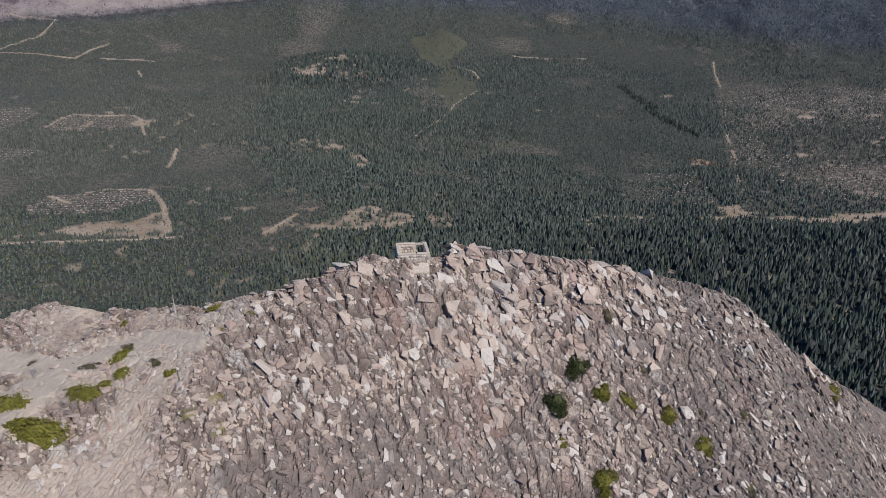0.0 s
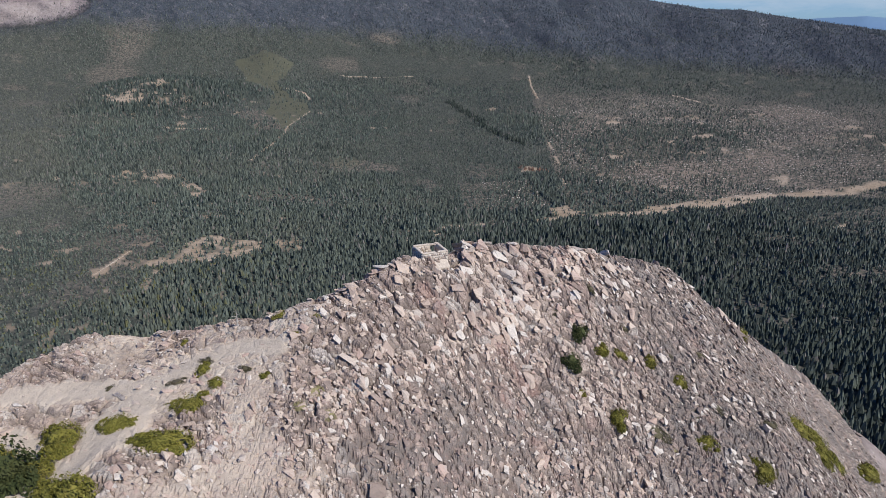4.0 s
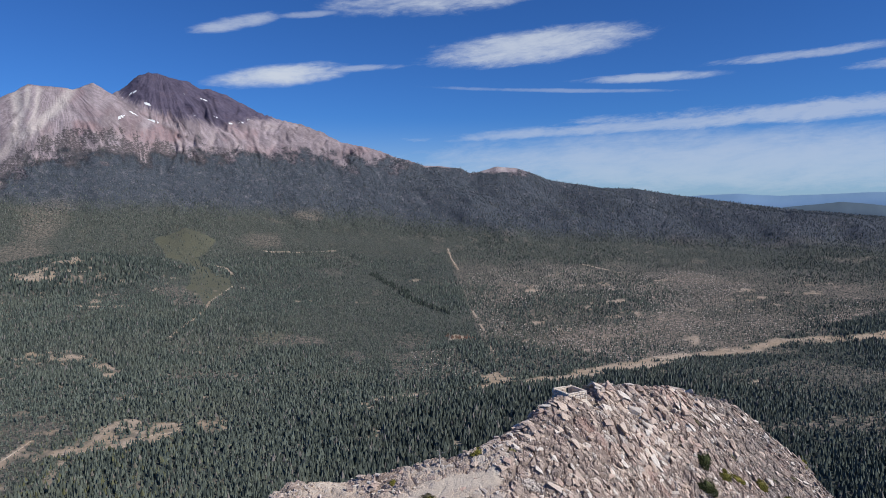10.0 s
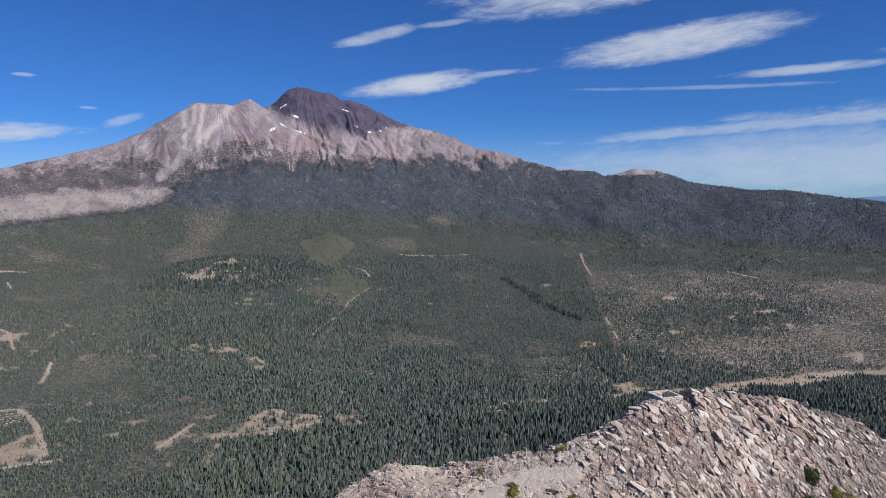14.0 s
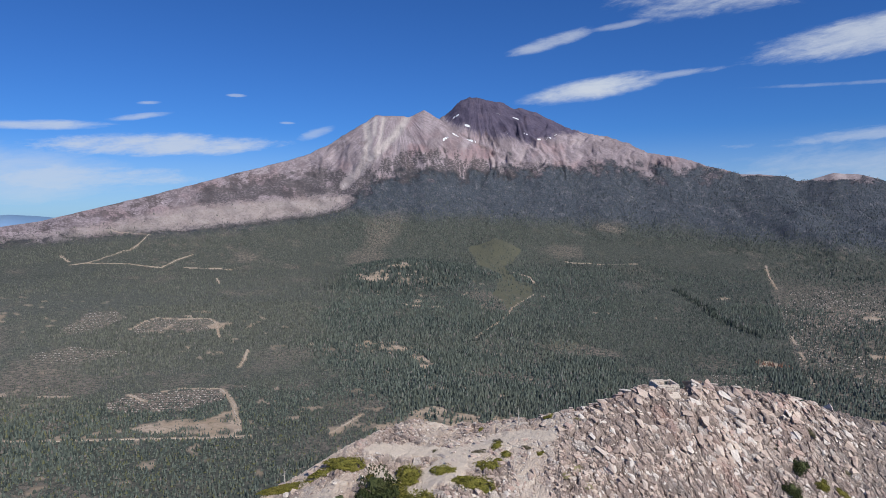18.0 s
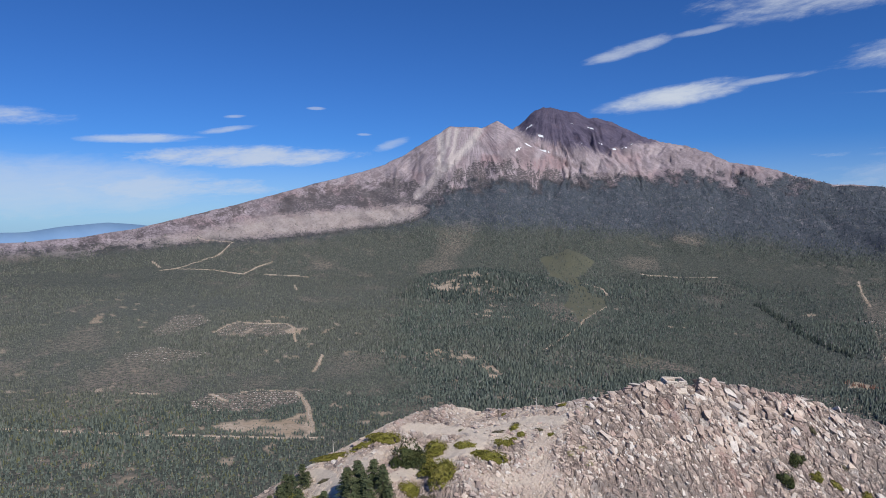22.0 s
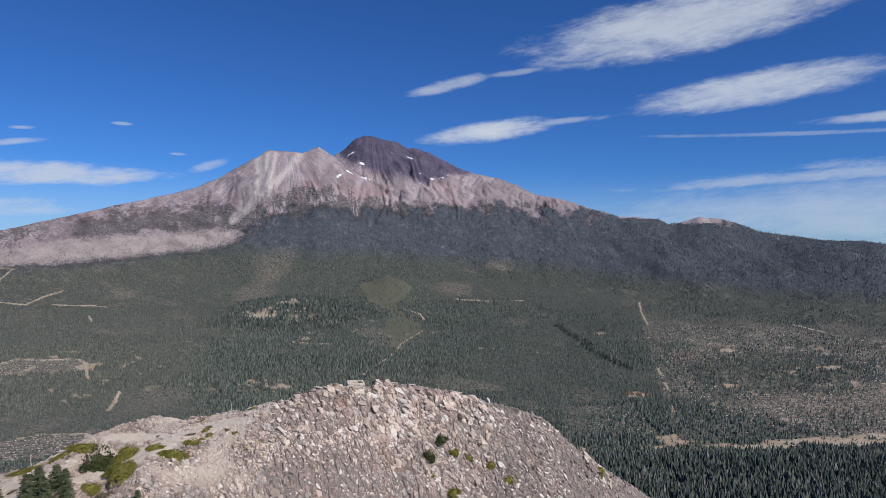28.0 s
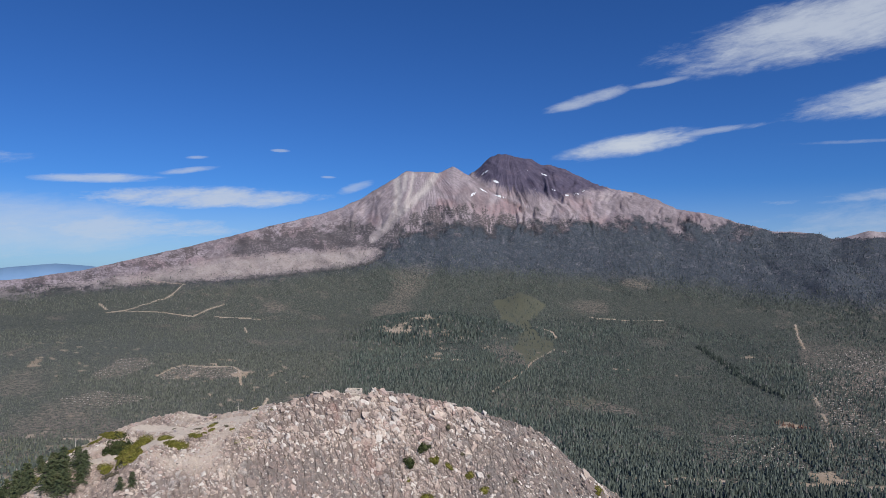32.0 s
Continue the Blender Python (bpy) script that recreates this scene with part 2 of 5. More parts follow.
def land_height(x, y):
    az, r = polar(x, y)
    plain = np.interp(r, [0, 1300, 1900, 2300, 2760, 3200], [-395, -400, -400, -345, -290, -250.0])
    plain = plain + 6 * fbm(x, y, 420, 4, 5) + 14 * fbm(x, y, 1300, 2, 8)
    # low wooded hill and grassy knob
    plain = plain + 62 * np.exp(-((x + 420) / 260) ** 2 - ((y - 2900) / 230) ** 2) + 46 * np.exp(-((x - 30) / 130) ** 2 - ((y - 3290) / 120) ** 2)
    plain = plain - 25 * smooth(az, 20, 45) * smooth(r, 1800, 3200)
    e0 = np.degrees(np.arctan2(plain - C0.z, np.maximum(r, 1)))
    ea, eb = np.interp(az, NEAR_CONE[:, 0], NEAR_CONE[:, 1]), np.interp(az, HIGH_PEAK[:, 0], HIGH_PEAK[:, 1])
    ua, ub = np.clip((r - 3150) / 1100, 0, 1), np.clip((r - 3150) / 1620, 0, 1)
    fa, fb = ua ** 1.25, ub ** 1.15
    la = e0 * (1 - fa) + ea * fa - np.maximum(r - 4250, 0) * 0.012
    lb = e0 * (1 - fb) + eb * fb - np.maximum(r - 4770, 0) * 0.02
    e = np.maximum(la, lb)
    # ribs and gullies that run down from the two tops
    for pa, pe, on, seed, calm, depth in ((-8.5, 9.0, smooth(la - lb, -0.3, 0.3), 31, 0.10, 0.36), (-1.5, 10.4, smooth(lb - la, -0.3, 0.3), 47, 0.30, 0.55)):
        rib, dist = ribs(az, e, pa, pe, seed)
        below = 0.18 + 0.82 * smooth(np.maximum(ea, eb) - e, 0.05, 0.8)
        bold = depth * below * (calm + (1 - calm) * smooth(dist, 3.0, 4.8)) * (0.35 + 0.65 * smooth(az, -19, -13)) * (0.12 + 0.88 * smooth(e, 1.2, 3.4)) * smooth(az, 26, 17)
        e = e + on * smooth(r, 3300, 3600) * bold * rib * np.clip(dist / 2.2, 0.35, 1.1)
    for c, w in zip(CHUTES, (.26, .2, .14, .16)):
        e = e - 0.10 * smooth(to_line(az, e, c), w * 2.0, 0.0) * smooth(r, 3300, 3600)
    wooded = smooth(r, 3250, 3700) * (0.2 + 0.8 * smooth(np.maximum(ea, eb) - e, 0.0, 0.8))
    e = e + 0.05 * smooth(r, 4000, 4200) * smooth(e, 3.0, 5.0) * smooth(az, -4, -2) * fbm(az, e * 0, 0.7, 4, 63) + (0.035 + 0.05 * smooth(lb - la, -0.3, 0.3)) * smooth(r, 3600, 4000) * smooth(e, 2.0, 4.0) * smooth(np.hypot(az + 8.5, e - 9), 2.0, 4.0) * fbm(az, e * 1.3, 0.36, 3, 61) + 0.16 * smooth(lb - la, -0.3, 0.3) * smooth(r, 3700, 4200) * smooth(e, 4.0, 5.5) * fbm(az, e * 1.2, 0.8, 4, 69)
    e = e + wooded * (0.02 * fbm(az, e * 0, 0.5, 3, 58) + 0.16 * fbm(az + 0.8 * e, e, 0.9, 4, 60) + 0.38 * fbm(az * 0.8 + e, e, 1.9, 4, 66) + (0.36 + 0.45 * smooth(az, 14, 24)) * smooth(np.maximum(ea, eb) - e, 0.0, 0.7) * fbm(az + 1.6 * e, e * 0.7, 4.5, 3, 68))
    z = np.where(r > 3150, C0.z + r * np.tan(np.radians(e)), plain)
    butte = summit_height(x, y)
    w = np.clip((butte - z) / 40 + 0.5, 0, 1)
    return z + (butte - z) * w + 20 * w * (1 - w) * 0.5, az, r, e


# ---- clearings, roads and stands of the plain ----
LONG_ROAD = [(223, 1251), (343, 1296), (475, 1262), (618, 1288), (771, 1282), (961, 1278), (1122, 1307), (1312, 1309), (1481, 1281), (1605, 1231), (1807, 1152), (1965, 1075), (2250, 950)]
# tracks: line and half width
ROADS = [([(-2073, 2914), (-1966, 2811)], 4.5), ([(-1909, 2763), (-1871, 2843), (-1827, 2945), (-1784, 3013), (-1793, 3104), (-1788, 3200)], 4.0), ([(-1872, 2804), (-1678, 2827), (-1594, 2816), (-1527, 2813), (-1516, 2931), (-1479, 3023)], 3.6),
         ([(-1594, 2816), (-1527, 2813)], 6.0), ([(-1919, 2755), (-1876, 2822)], 7.0), ([(-2022, 3246), (-1900, 3215), (-1784, 3193)], 3.6), ([(-1429, 2850), (-1380, 2858), (-1287, 2885), (-1222, 2886)], 3.2), ([(-1215, 2689), (-1155, 2579)], 2.6),
         ([(-1137, 2035), (-1150, 1990), (-1151, 1896)], 2.6), ([(-1137, 2035), (-1072, 2037), (-975, 2072), (-939, 2042), (-868, 1900)], 2.8), ([(-748, 1822), (-728, 1740), (-711, 1656)], 3.6), ([(-806, 1431), (-769, 1460), (-679, 1469)], 2.2),
         ([(-679, 1469), (-632, 1401), (-598, 1344), (-535, 1213), (-519, 1170)], 4.2), ([(-868, 1395), (-805, 1352)], 5.0), ([(-1500, 1010), (-1087, 1061), (-864, 1085), (-720, 1106), (-573, 1130), (-490, 1150)], 4.5), ([(-1067, 1359), (-994, 1366)], 4.0),
         ([(-364, 2355), (-290, 2338), (-209, 2332)], 2.6), ([(65, 2976), (133, 2879), (149, 2723)], 4.2), ([(134, 2543), (44, 2342), (22, 2238), (-89, 1999)], 1.1), ([(329, 3184), (489, 3144)], 3.2), ([(489, 3144), (660, 3120)], 1.8), ([(1195, 2980), (1125, 2774), (1055, 2530)], 2.4),
         ([(862, 1970), (842, 1895)], 2.2), ([(825, 1830), (808, 1765)], 2.6), ([(752, 1616), (730, 1555)], 1.8), ([(-453, 2716), (-357, 2723)], 3.0), ([(1666, 2323), (1640, 2480)], 4.6), ([(-335, 1170), (-300, 1290)], 3.6), ([(218, 1218), (306, 1249)], 2.4),
         ([(354, 1290), (426, 1277)], 2.4), ([(-240, 1196), (-157, 1186), (-118, 1232), (-68, 1240), (-50, 1275), (-88, 1300)], 2.4), ([(1052, 1102), (1105, 1052), (1160, 1060)], 3.0)]
CLEARINGS = [[(-335, 1170), (-317, 1233), (-238, 1240), (-215, 1297), (-168, 1342), (-59, 1286), (-49, 1232), (-98, 1179), (-156, 1179), (-234, 1209), (-306, 1202), (-324, 1160)],
             [(-26, 1294), (29, 1286), (23, 1212), (-18, 1217)], [(-268, 1899), (-199, 1767), (-188, 1705), (-233, 1690), (-267, 1819)],
             [(-618, 1225), (-582, 1306), (-517, 1181), (-535, 1142), (-680, 1129), (-732, 1182), (-701, 1230), (-663, 1247)], [(610, 1280), (600, 1350), (640, 1360), (660, 1290)]]
# thinned plots
PLOTS = [[(-868, 1395), (-808, 1430), (-679, 1469), (-635, 1387), (-688, 1296), (-737, 1274), (-842, 1268), (-882, 1322)], [(-1343, 1852), (-1375, 2036), (-1300, 2069), (-1226, 2007), (-1240, 1882), (-1298, 1811)],
         [(-1155, 1917), (-1137, 2035), (-955, 2070), (-901, 1968), (-1029, 1916), (-1120, 1872)], [(470, 1660), (655, 1640), (610, 1345), (405, 1400)], [(1000, 1140), (1420, 1160), (1500, 960), (1180, 930)], [(-1290, 1630), (-1230, 1720), (-1050, 1725), (-1140, 1600)]]
GRASSY = [(-151, 3321), (-20, 3400), (123, 3252), (40, 3120), (70, 2780), (148, 2704), (126, 2516), (23, 2303), (-30, 2542), (10, 2855), (-103, 3161)]
SPOTS = [(356, 2295, 24), (543, 2225, 22), (816, 2433, 20), (-530, 2700, 62), (-500, 2670, 40), (-560, 2745, 46), (-300, 1855, 40), (981, 1769, 26), (704, 1751, 30), (987, 1463, 24), (1359, 1855, 26), (1169, 2111, 34), (196, 1138, 22),
         (240, 1070, 34), (490, 960, 40), (282, 1099, 20), (-400, 1930, 30), (-310, 1900, 28), (-480, 1960, 18), (-560, 1940, 16), (1300, 1420, 30), (2010, 1600, 46), (-900, 2010, 30), (-1060, 2070, 26)]


def cover(x, y):
    """How bare, how thinned and how grassy the plain is at each place, 0 to 1."""
    wx, wy = x + 34 * fbm(x, y, 60, 4, 71), y + 34 * fbm(x, y, 60, 4, 72)
    bare = np.zeros(x.shape)
    for poly in CLEARINGS:
        bare = np.maximum(bare, inside(wx, wy, poly) * (0.35 + 0.65 * smooth(fbm(x, y, 30, 3, 73), -0.35, 0.05)))
    for px, py, rad in SPOTS:
        bare = np.maximum(bare, 0.9 * (np.hypot((wx - px) / 1.6, wy - py) < rad * 0.62) * smooth(fbm(x, y, 26, 3, 75), -0.25, 0.15))
    hill = np.exp(-((x + 470) / 210) ** 2 - ((y - 2760) / 190) ** 2) + 0.8 * np.exp(-((x + 380) / 190) ** 2 - ((y - 1910) / 70) ** 2) + 0.6 * np.exp(-((x + 60) / 160) ** 2 - ((y - 1010) / 60) ** 2)
    bare = np.maximum(bare, 0.8 * smooth(fbm(x, y, 30, 3, 93), 0.12, 0.35) * smooth(hill, 0.25, 0.8))
    for pts, w in ROADS:
        bare = np.maximum(bare, (to_line(x, y, pts) < w + 2.0) * 1.0)
    d = to_line(wx, wy, LONG_ROAD)
    wide = np.interp(x, [200, 560, 700, 1500], [5, 8, 17, 24])
    bare = np.maximum(bare, smooth(d, wide * 1.4, wide * 0.7) * smooth(fbm(x * 0.35, y, 22, 3, 76), -0.65, -0.15))
    bare = np.maximum(bare, 0.75 * smooth(fbm(x, y, 34, 3, 87), 0.4, 0.55) * smooth(fbm(x, y, 420, 3, 88), -0.05, 0.35) * smooth(np.hypot(x, y), 3000, 2600))
    az, r = polar(x, y)
    thin = smooth(x - (639 + (y - 1331) * 0.327), -8, 12) * smooth(y, 1300, 1330) * (0.5 + 0.4 * smooth(fbm(x, y, 260, 4, 77), -0.1, 0.5)) * smooth(r, 3300, 2700)
    for poly, much in zip(PLOTS, (0.85, 0.6, 0.7, 0.55, 0.4, 0.6)):
        thin = np.maximum(thin, much * inside(x + 0.25 * (wx - x), y + 0.25 * (wy - y), poly))
    thin = np.maximum(thin, 0.5 * smooth(fbm(x, y, 300, 3, 79), 0.25, 0.6))
    thin = np.maximum(thin, 0.6 * smooth(fbm(x, y, 45, 3, 85), 0.25, 0.5) * smooth(fbm(x, y, 500, 2, 86), -0.1, 0.4))
    thin = np.maximum(thin, 0.6 * smooth(fbm(x * 0.6, y + 0.4 * x, 200, 4, 83), 0.42, 0.65))
    grass = smooth(fbm(x, y, 380, 3, 90), 0.15, 0.7) * 0.4
    knob = inside(x + 0.6 * (wx - x), y + 0.6 * (wy - y), GRASSY) * (0.75 + 0.25 * smooth(fbm(x, y, 60, 3, 92), -0.2, 0.3))
    knob = np.maximum(knob, 0.5 * smooth(np.hypot((wx - 196) / 62, (wy - 1970) / 70), 1.0, 0.7))
    return bare, thin, np.maximum(grass, knob), knob


def youth(x, y):
    """Where the stands are young and olive: the western plain and scattered plots."""
    az, r = polar(x, y)
    w = smooth(az + 7 * fbm(x, y, 500, 3, 95), -11, -17) * smooth(r, 1450, 1800)
    w = np.maximum(w, 0.3 * smooth(fbm(x, y, 330, 3, 97), 0.15, 0.5))
    return np.clip(np.maximum(w, 0.35 * smooth(r, 2900, 3300)) * (1 - smooth(np.exp(-((x + 420) / 330) ** 2 - ((y - 2880) / 300) ** 2), 0.3, 0.6)), 0, 1)


def foot_line(az):
    """Elevation at which the mountain's woods, tinted grey-blue for haze, begin."""
    return np.interp(az, [-60, -20, -13, 0, 10, 20, 30, 45, 70], [-3.4, -1.2, -.2, -.8, -1.2, -2.4, -3.2, -3.7, -4])


def mountain_cover(az, e):
    """Fields over the mountain by bearing and elevation: height above the tree line, pale scree, snow, dark lava, red scoria."""
    n = fbm(az, e * 1.6, 1.6, 4, 101, 0.6)
    line = np.interp(az, [-60, -41, -32, -24, -18, -14, -12.6, -11.5, -9.5, -7, -3.7, 1, 5.8, 10.3, 17.8, 20.5, 24, 30, 60],
                     [-2.9, -2.6, -1.7, -1.1, -.5, .1, .9, 2.0, 2.7, 2.8, 3.0, 3.2, 3.3, 2.9, 2.6, 2.7, 2.6, 2.6, 3])
    above = e - line - 0.2 * smooth(az, -14, -10) + (0.6 * n + 1.5 * fbm(az + 0.5 * e, e * 1.3, 1.3, 5, 105, 0.6)) * smooth(az, -14, -10)
    # scrub that still climbs the ribs of the cone and the slopes beside it, thinning upwards
    rib_a, rib_b = ribs(az, e, -8.5, 9.0, 31)[0], ribs(az, e, -1.5, 10.4, 47)[0]
    crest = np.where(az < -3.0, rib_a, rib_b)
    climb = np.interp(az, [-27, -20, -15, -12, -10, -7, -4, -1.5, 0.5, 4, 9, 15, 19], [2.2, 3.4, 4.4, 3.4, 5.0, 6.1, 5.8, 5.0, 4.8, 5.0, 4.7, 4.2, 3.5])
    scrub = smooth(e - climb, 0.35, -1.3) * (0.45 + 0.55 * smooth(az, 5, 0))
    scrub = smooth(1.15 * fbm(az, e * 1.35, 0.8, 5, 109, 0.6) + 0.42 * crest + 1.25 * scrub, 0.86, 1.16) * smooth(az, -29, -23) * smooth(az, 20, 16)
    # burnt, patchy ground on the western flank
    flank = smooth(az, -44, -36) * smooth(az, -13, -17) * smooth(e, 4.2, 2.6)
    above = above - flank * (0.1 + 0.5 * n) * smooth(above, 0, 1)
    tops = smooth(e - 1.95 - .3 * n, 0, .15) * smooth(az, 24.8, 25.4) * smooth(az, 28.4, 27.6) + 0.6 * smooth(e - 2.45 - .3 * n, 0, .12) * smooth(az, 19.5, 20.2) * smooth(az, 22.8, 22)
    above = above + tops * 2.5
    pale = np.zeros(az.shape)
    for c, w in zip(CHUTES, (.28, .3, .15, .16)):
        pale = np.maximum(pale, smooth(to_line(az + .15 * n, e, c), w * 1.9, w * 0.2))
    scrub = scrub * (1 - smooth(pale, 0.2, 0.6))
    tongue = [(-52, -3.2), (-41.5, -2.7), (-37.8, -1.9), (-32.1, -1.6), (-24.1, -1.1), (-18.4, -.5), (-14.1, .1), (-12.5, 1.1), (-13.6, 1.6),
              (-18.4, 1.0), (-22.3, .9), (-26.4, .3), (-32.1, -.9), (-36.2, -1.6), (-41.5, -2.4), (-52, -2.9)]
    mud = sum(inside(az + 1.2 * n + da, e + 0.35 * n + de, tongue) for da, de in ((0, 0), (.8, .12), (-.8, .2), (.4, -.14), (-.5, .32))) / 5
    pale = np.maximum(pale, 0.02 * mud + 0.2 * mud * smooth(fbm(az * .4, e * 2, 1.2, 3, 103), -.2, .4))
    pale = np.maximum(pale, .35 * smooth(to_line(az + .3 * n, e, [(.4, 2.8), (.2, 2.2), (-.4, 1)]), .4, .1))
    above = above + mud * np.maximum(1 - above, 0)
    pale = np.maximum(pale, 0.3 * np.minimum(tops, 1))
    snow = np.full(az.shape, -3.0)
    for sx, sy, lx, ly, tilt in ((-3.5, 8.0, .75, .10, .6), (-2.3, 7.3, .3, .16, -.3), (-4.3, 6.2, .35, .2, .5), (-1.9, 6.0, .5, .12, -.35), (-3.4, 6.55, .35, .1, -.5),
                                 (1.9, 7.85, .45, .07, -.35), (2.8, 6.5, .4, .07, -.5), (4.7, 6.1, .28, .18, .1), (3.9, 6.05, .25, .1, -.2), (.3, 8.3, .25, .06, -.5),
                                 (5.3, 6.4, .2, .06, .2), (1.2, 6.6, .12, .06, 0)):
        a, c = az - sx, e - sy - tilt * (az - sx)
        snow = np.maximum(snow, 1 - np.sqrt((a / lx) ** 2 + (c / (0.75 * ly)) ** 2))
    dark = e - np.interp(az, [-6, -4, -1, 2, 5, 9, 14], [9, 7.6, 6.4, 5.9, 6.1, 6.7, 6]) + .5 * n + 6 * (smooth(az, -5.2, -4.2) - 1)
    bowl = np.exp(-((az + 1.6) / 2.3) ** 2 - ((e - 5.0) / 0.9) ** 2) + 0.7 * np.exp(-((az + 6.6) / 1.8) ** 2 - ((e - 5.3) / 0.8) ** 2)
    red = np.maximum(0.7 * smooth(fbm(az * .7, e, 1.3, 4, 121), .05, .5), smooth(bowl + 0.5 * fbm(az, e, 0.8, 4, 122), 0.35, 0.75))
    burnt = smooth(az, -48, -40) * smooth(az, -11.5, -16) * smooth(e, 5.0, 3.2) * (0.55 + 0.45 * smooth(fbm(az * .5, e * 1.6, 1.1, 4, 123), -.3, .3)) * (1 - 0.75 * mud)
    return above, pale, snow, dark, red, burnt, scrub * (1 - 0.8 * mud), crest * (1 - mud) * smooth(dark, 0.5, -0.4) * smooth(az, -20, -12) * smooth(np.hypot(az + 8.5, e - 9), 3.0, 4.4), mud


def fall_lines(az, e):
    """Coordinates along and across the slopes of the two cones."""
    a = np.arctan2(az + 8.5, np.maximum(9.2 - e, 0.3)) * 11
    c = np.arctan2(az + 1.5, np.maximum(10.6 - e, 0.3)) * 11 + 40
    high = smooth(e - np.interp(az, [-6, -4, -1, 2, 5, 9, 14], [9, 7.3, 5.4, 4.2, 3.6, 3, 2]), -.2, .2) * (az > -5)
    return np.where(high > 0.5, c, a), np.hypot(az + np.where(high > .5, 1.5, 8.5), e - 9.6)


# ---- materials ----
def material(name, rough=0.9):
    m = bpy.data.materials.new(name)
    m.use_nodes = True
    k = Nodes(m.node_tree)
    bsdf = m.node_tree.nodes["Principled BSDF"]
    bsdf.inputs["Roughness"].default_value = rough
    bsdf.inputs["Specular IOR Level"].default_value = 0.25
    return m, k, bsdf


def position(k):
    return k.add("ShaderNodeNewGeometry").outputs["Position"]


def island(k):
    return k.add("ShaderNodeNewGeometry").outputs["Random Per Island"]


def attribute(k, name):
    n = k.add("ShaderNodeAttribute")
    n.attribute_name = name
    return n.outputs["Fac"]


def bump(k, bsdf, height, strength, distance):
    n = k.add("ShaderNodeBump")
    n.inputs["Strength"].default_value, n.inputs["Distance"].default_value = strength, distance
    k.put(n.inputs["Height"], height)
    k.put(bsdf.inputs["Normal"], n.outputs[0])


def land_material():
    m, k, b = material("land", 0.95)
    p = position(k)
    coarse, fine = k.noise(p, 0.012, 6, 0.65), k.noise(p, 0.11, 5, 0.7)
    soil = k.mix(k.ramp(coarse, 0.35, 0.65), (0.36, 0.275, 0.195), (0.48, 0.385, 0.30))
    soil = k.mix(k.ramp(fine, 0.45, 0.75), soil, (0.20, 0.17, 0.115))
    floor = k.mix(k.ramp(fine, 0.35, 0.7), (0.038, 0.048, 0.042), (0.112, 0.112, 0.094))
    floor = k.mix(k.math("MULTIPLY", k.ramp(coarse, 0.55, 0.75), 0.6), floor, (0.15, 0.130, 0.10))
    grass = k.mix(k.ramp(fine, 0.3, 0.7), (0.062, 0.073, 0.064), (0.145, 0.150, 0.132))
    brown = k.mix(k.ramp(fine, 0.3, 0.7), (0.125, 0.105, 0.082), (0.31, 0.245, 0.205))
    c = k.mix(attribute(k, "grass"), floor, grass)
    c = k.mix(k.math("MULTIPLY", attribute(k, "thin"), k.ramp(fine, 0.3, 0.62)), c, brown)
    c = k.mix(attribute(k, "bare"), c, soil)
    c = k.mix(attribute(k, "knob"), c, k.mix(fine, (0.080, 0.086, 0.056), (0.138, 0.132, 0.092)))
    # mountain: rock and scree in streaks down the fall line, woods below a ragged tree line
    along = k.add("ShaderNodeCombineXYZ")
    k.put(along.inputs[0], attribute(k, "across"))
    k.put(along.inputs[1], k.math("MULTIPLY", attribute(k, "down"), 0.3))
    streak, rib = k.noise(along.outputs[0], 2.4, 8, 0.7, 0.9), k.noise(along.outputs[0], 0.9, 6, 0.65, 0.5)
    face = k.add("ShaderNodeCombineXYZ")
    k.put(face.inputs[0], attribute(k, "azimuth"))
    k.put(face.inputs[1], k.math("MULTIPLY", attribute(k, "rise"), 1.5))
    blotch, speck = k.noise(face.outputs[0], 1.1, 9, 0.66, 0.6), k.noise(face.outputs[0], 5.5, 7, 0.7, 0.3)
    grain = k.noise(p, 0.035, 7, 0.72)
    mottle = k.math("ADD", k.math("MULTIPLY", streak, 0.45), k.math("ADD", k.math("MULTIPLY", speck, 0.3), k.math("MULTIPLY", blotch, 0.25)))
    # mauve is partly the rock's own, partly distance haze put into the colour
    rock = k.mix(k.ramp(mottle, 0.38, 0.62), (0.240, 0.197, 0.214), (0.465, 0.394, 0.412))
    rock = k.mix(k.math("MULTIPLY", attribute(k, "red"), k.ramp(speck, 0.35, 0.6, 0.35, 0.85)), rock, (0.345, 0.228, 0.232))
    rock = k.mix(k.math("MULTIPLY", k.ramp(blotch, 0.55, 0.68), 0.45), rock, (0.185, 0.145, 0.15))
    rock = k.mix(k.math("MULTIPLY", k.ramp(rib, 0.56, 0.68), 0.3), rock, (0.46, 0.385, 0.375))
    rock = k.mix(k.math("MULTIPLY", attribute(k, "burnt"), k.ramp(k.math("ADD", k.math("MULTIPLY", speck, 0.5), k.math("MULTIPLY", blotch, 0.5)), 0.58, 0.44)), rock, (0.130, 0.106, 0.108))
    lava = k.mix(k.ramp(mottle, 0.36, 0.66), (0.066, 0.058, 0.098), (0.144, 0.122, 0.170))
    lava = k.mix(k.math("MULTIPLY", k.ramp(blotch, 0.54, 0.70), 0.4), lava, (0.150, 0.102, 0.118))
    rock = k.mix(k.ramp(k.math("ADD", attribute(k, "dark"), k.math("MULTIPLY", k.math("SUBTRACT", streak, 0.5), 3.0)), -0.35, 0.45), rock, lava)
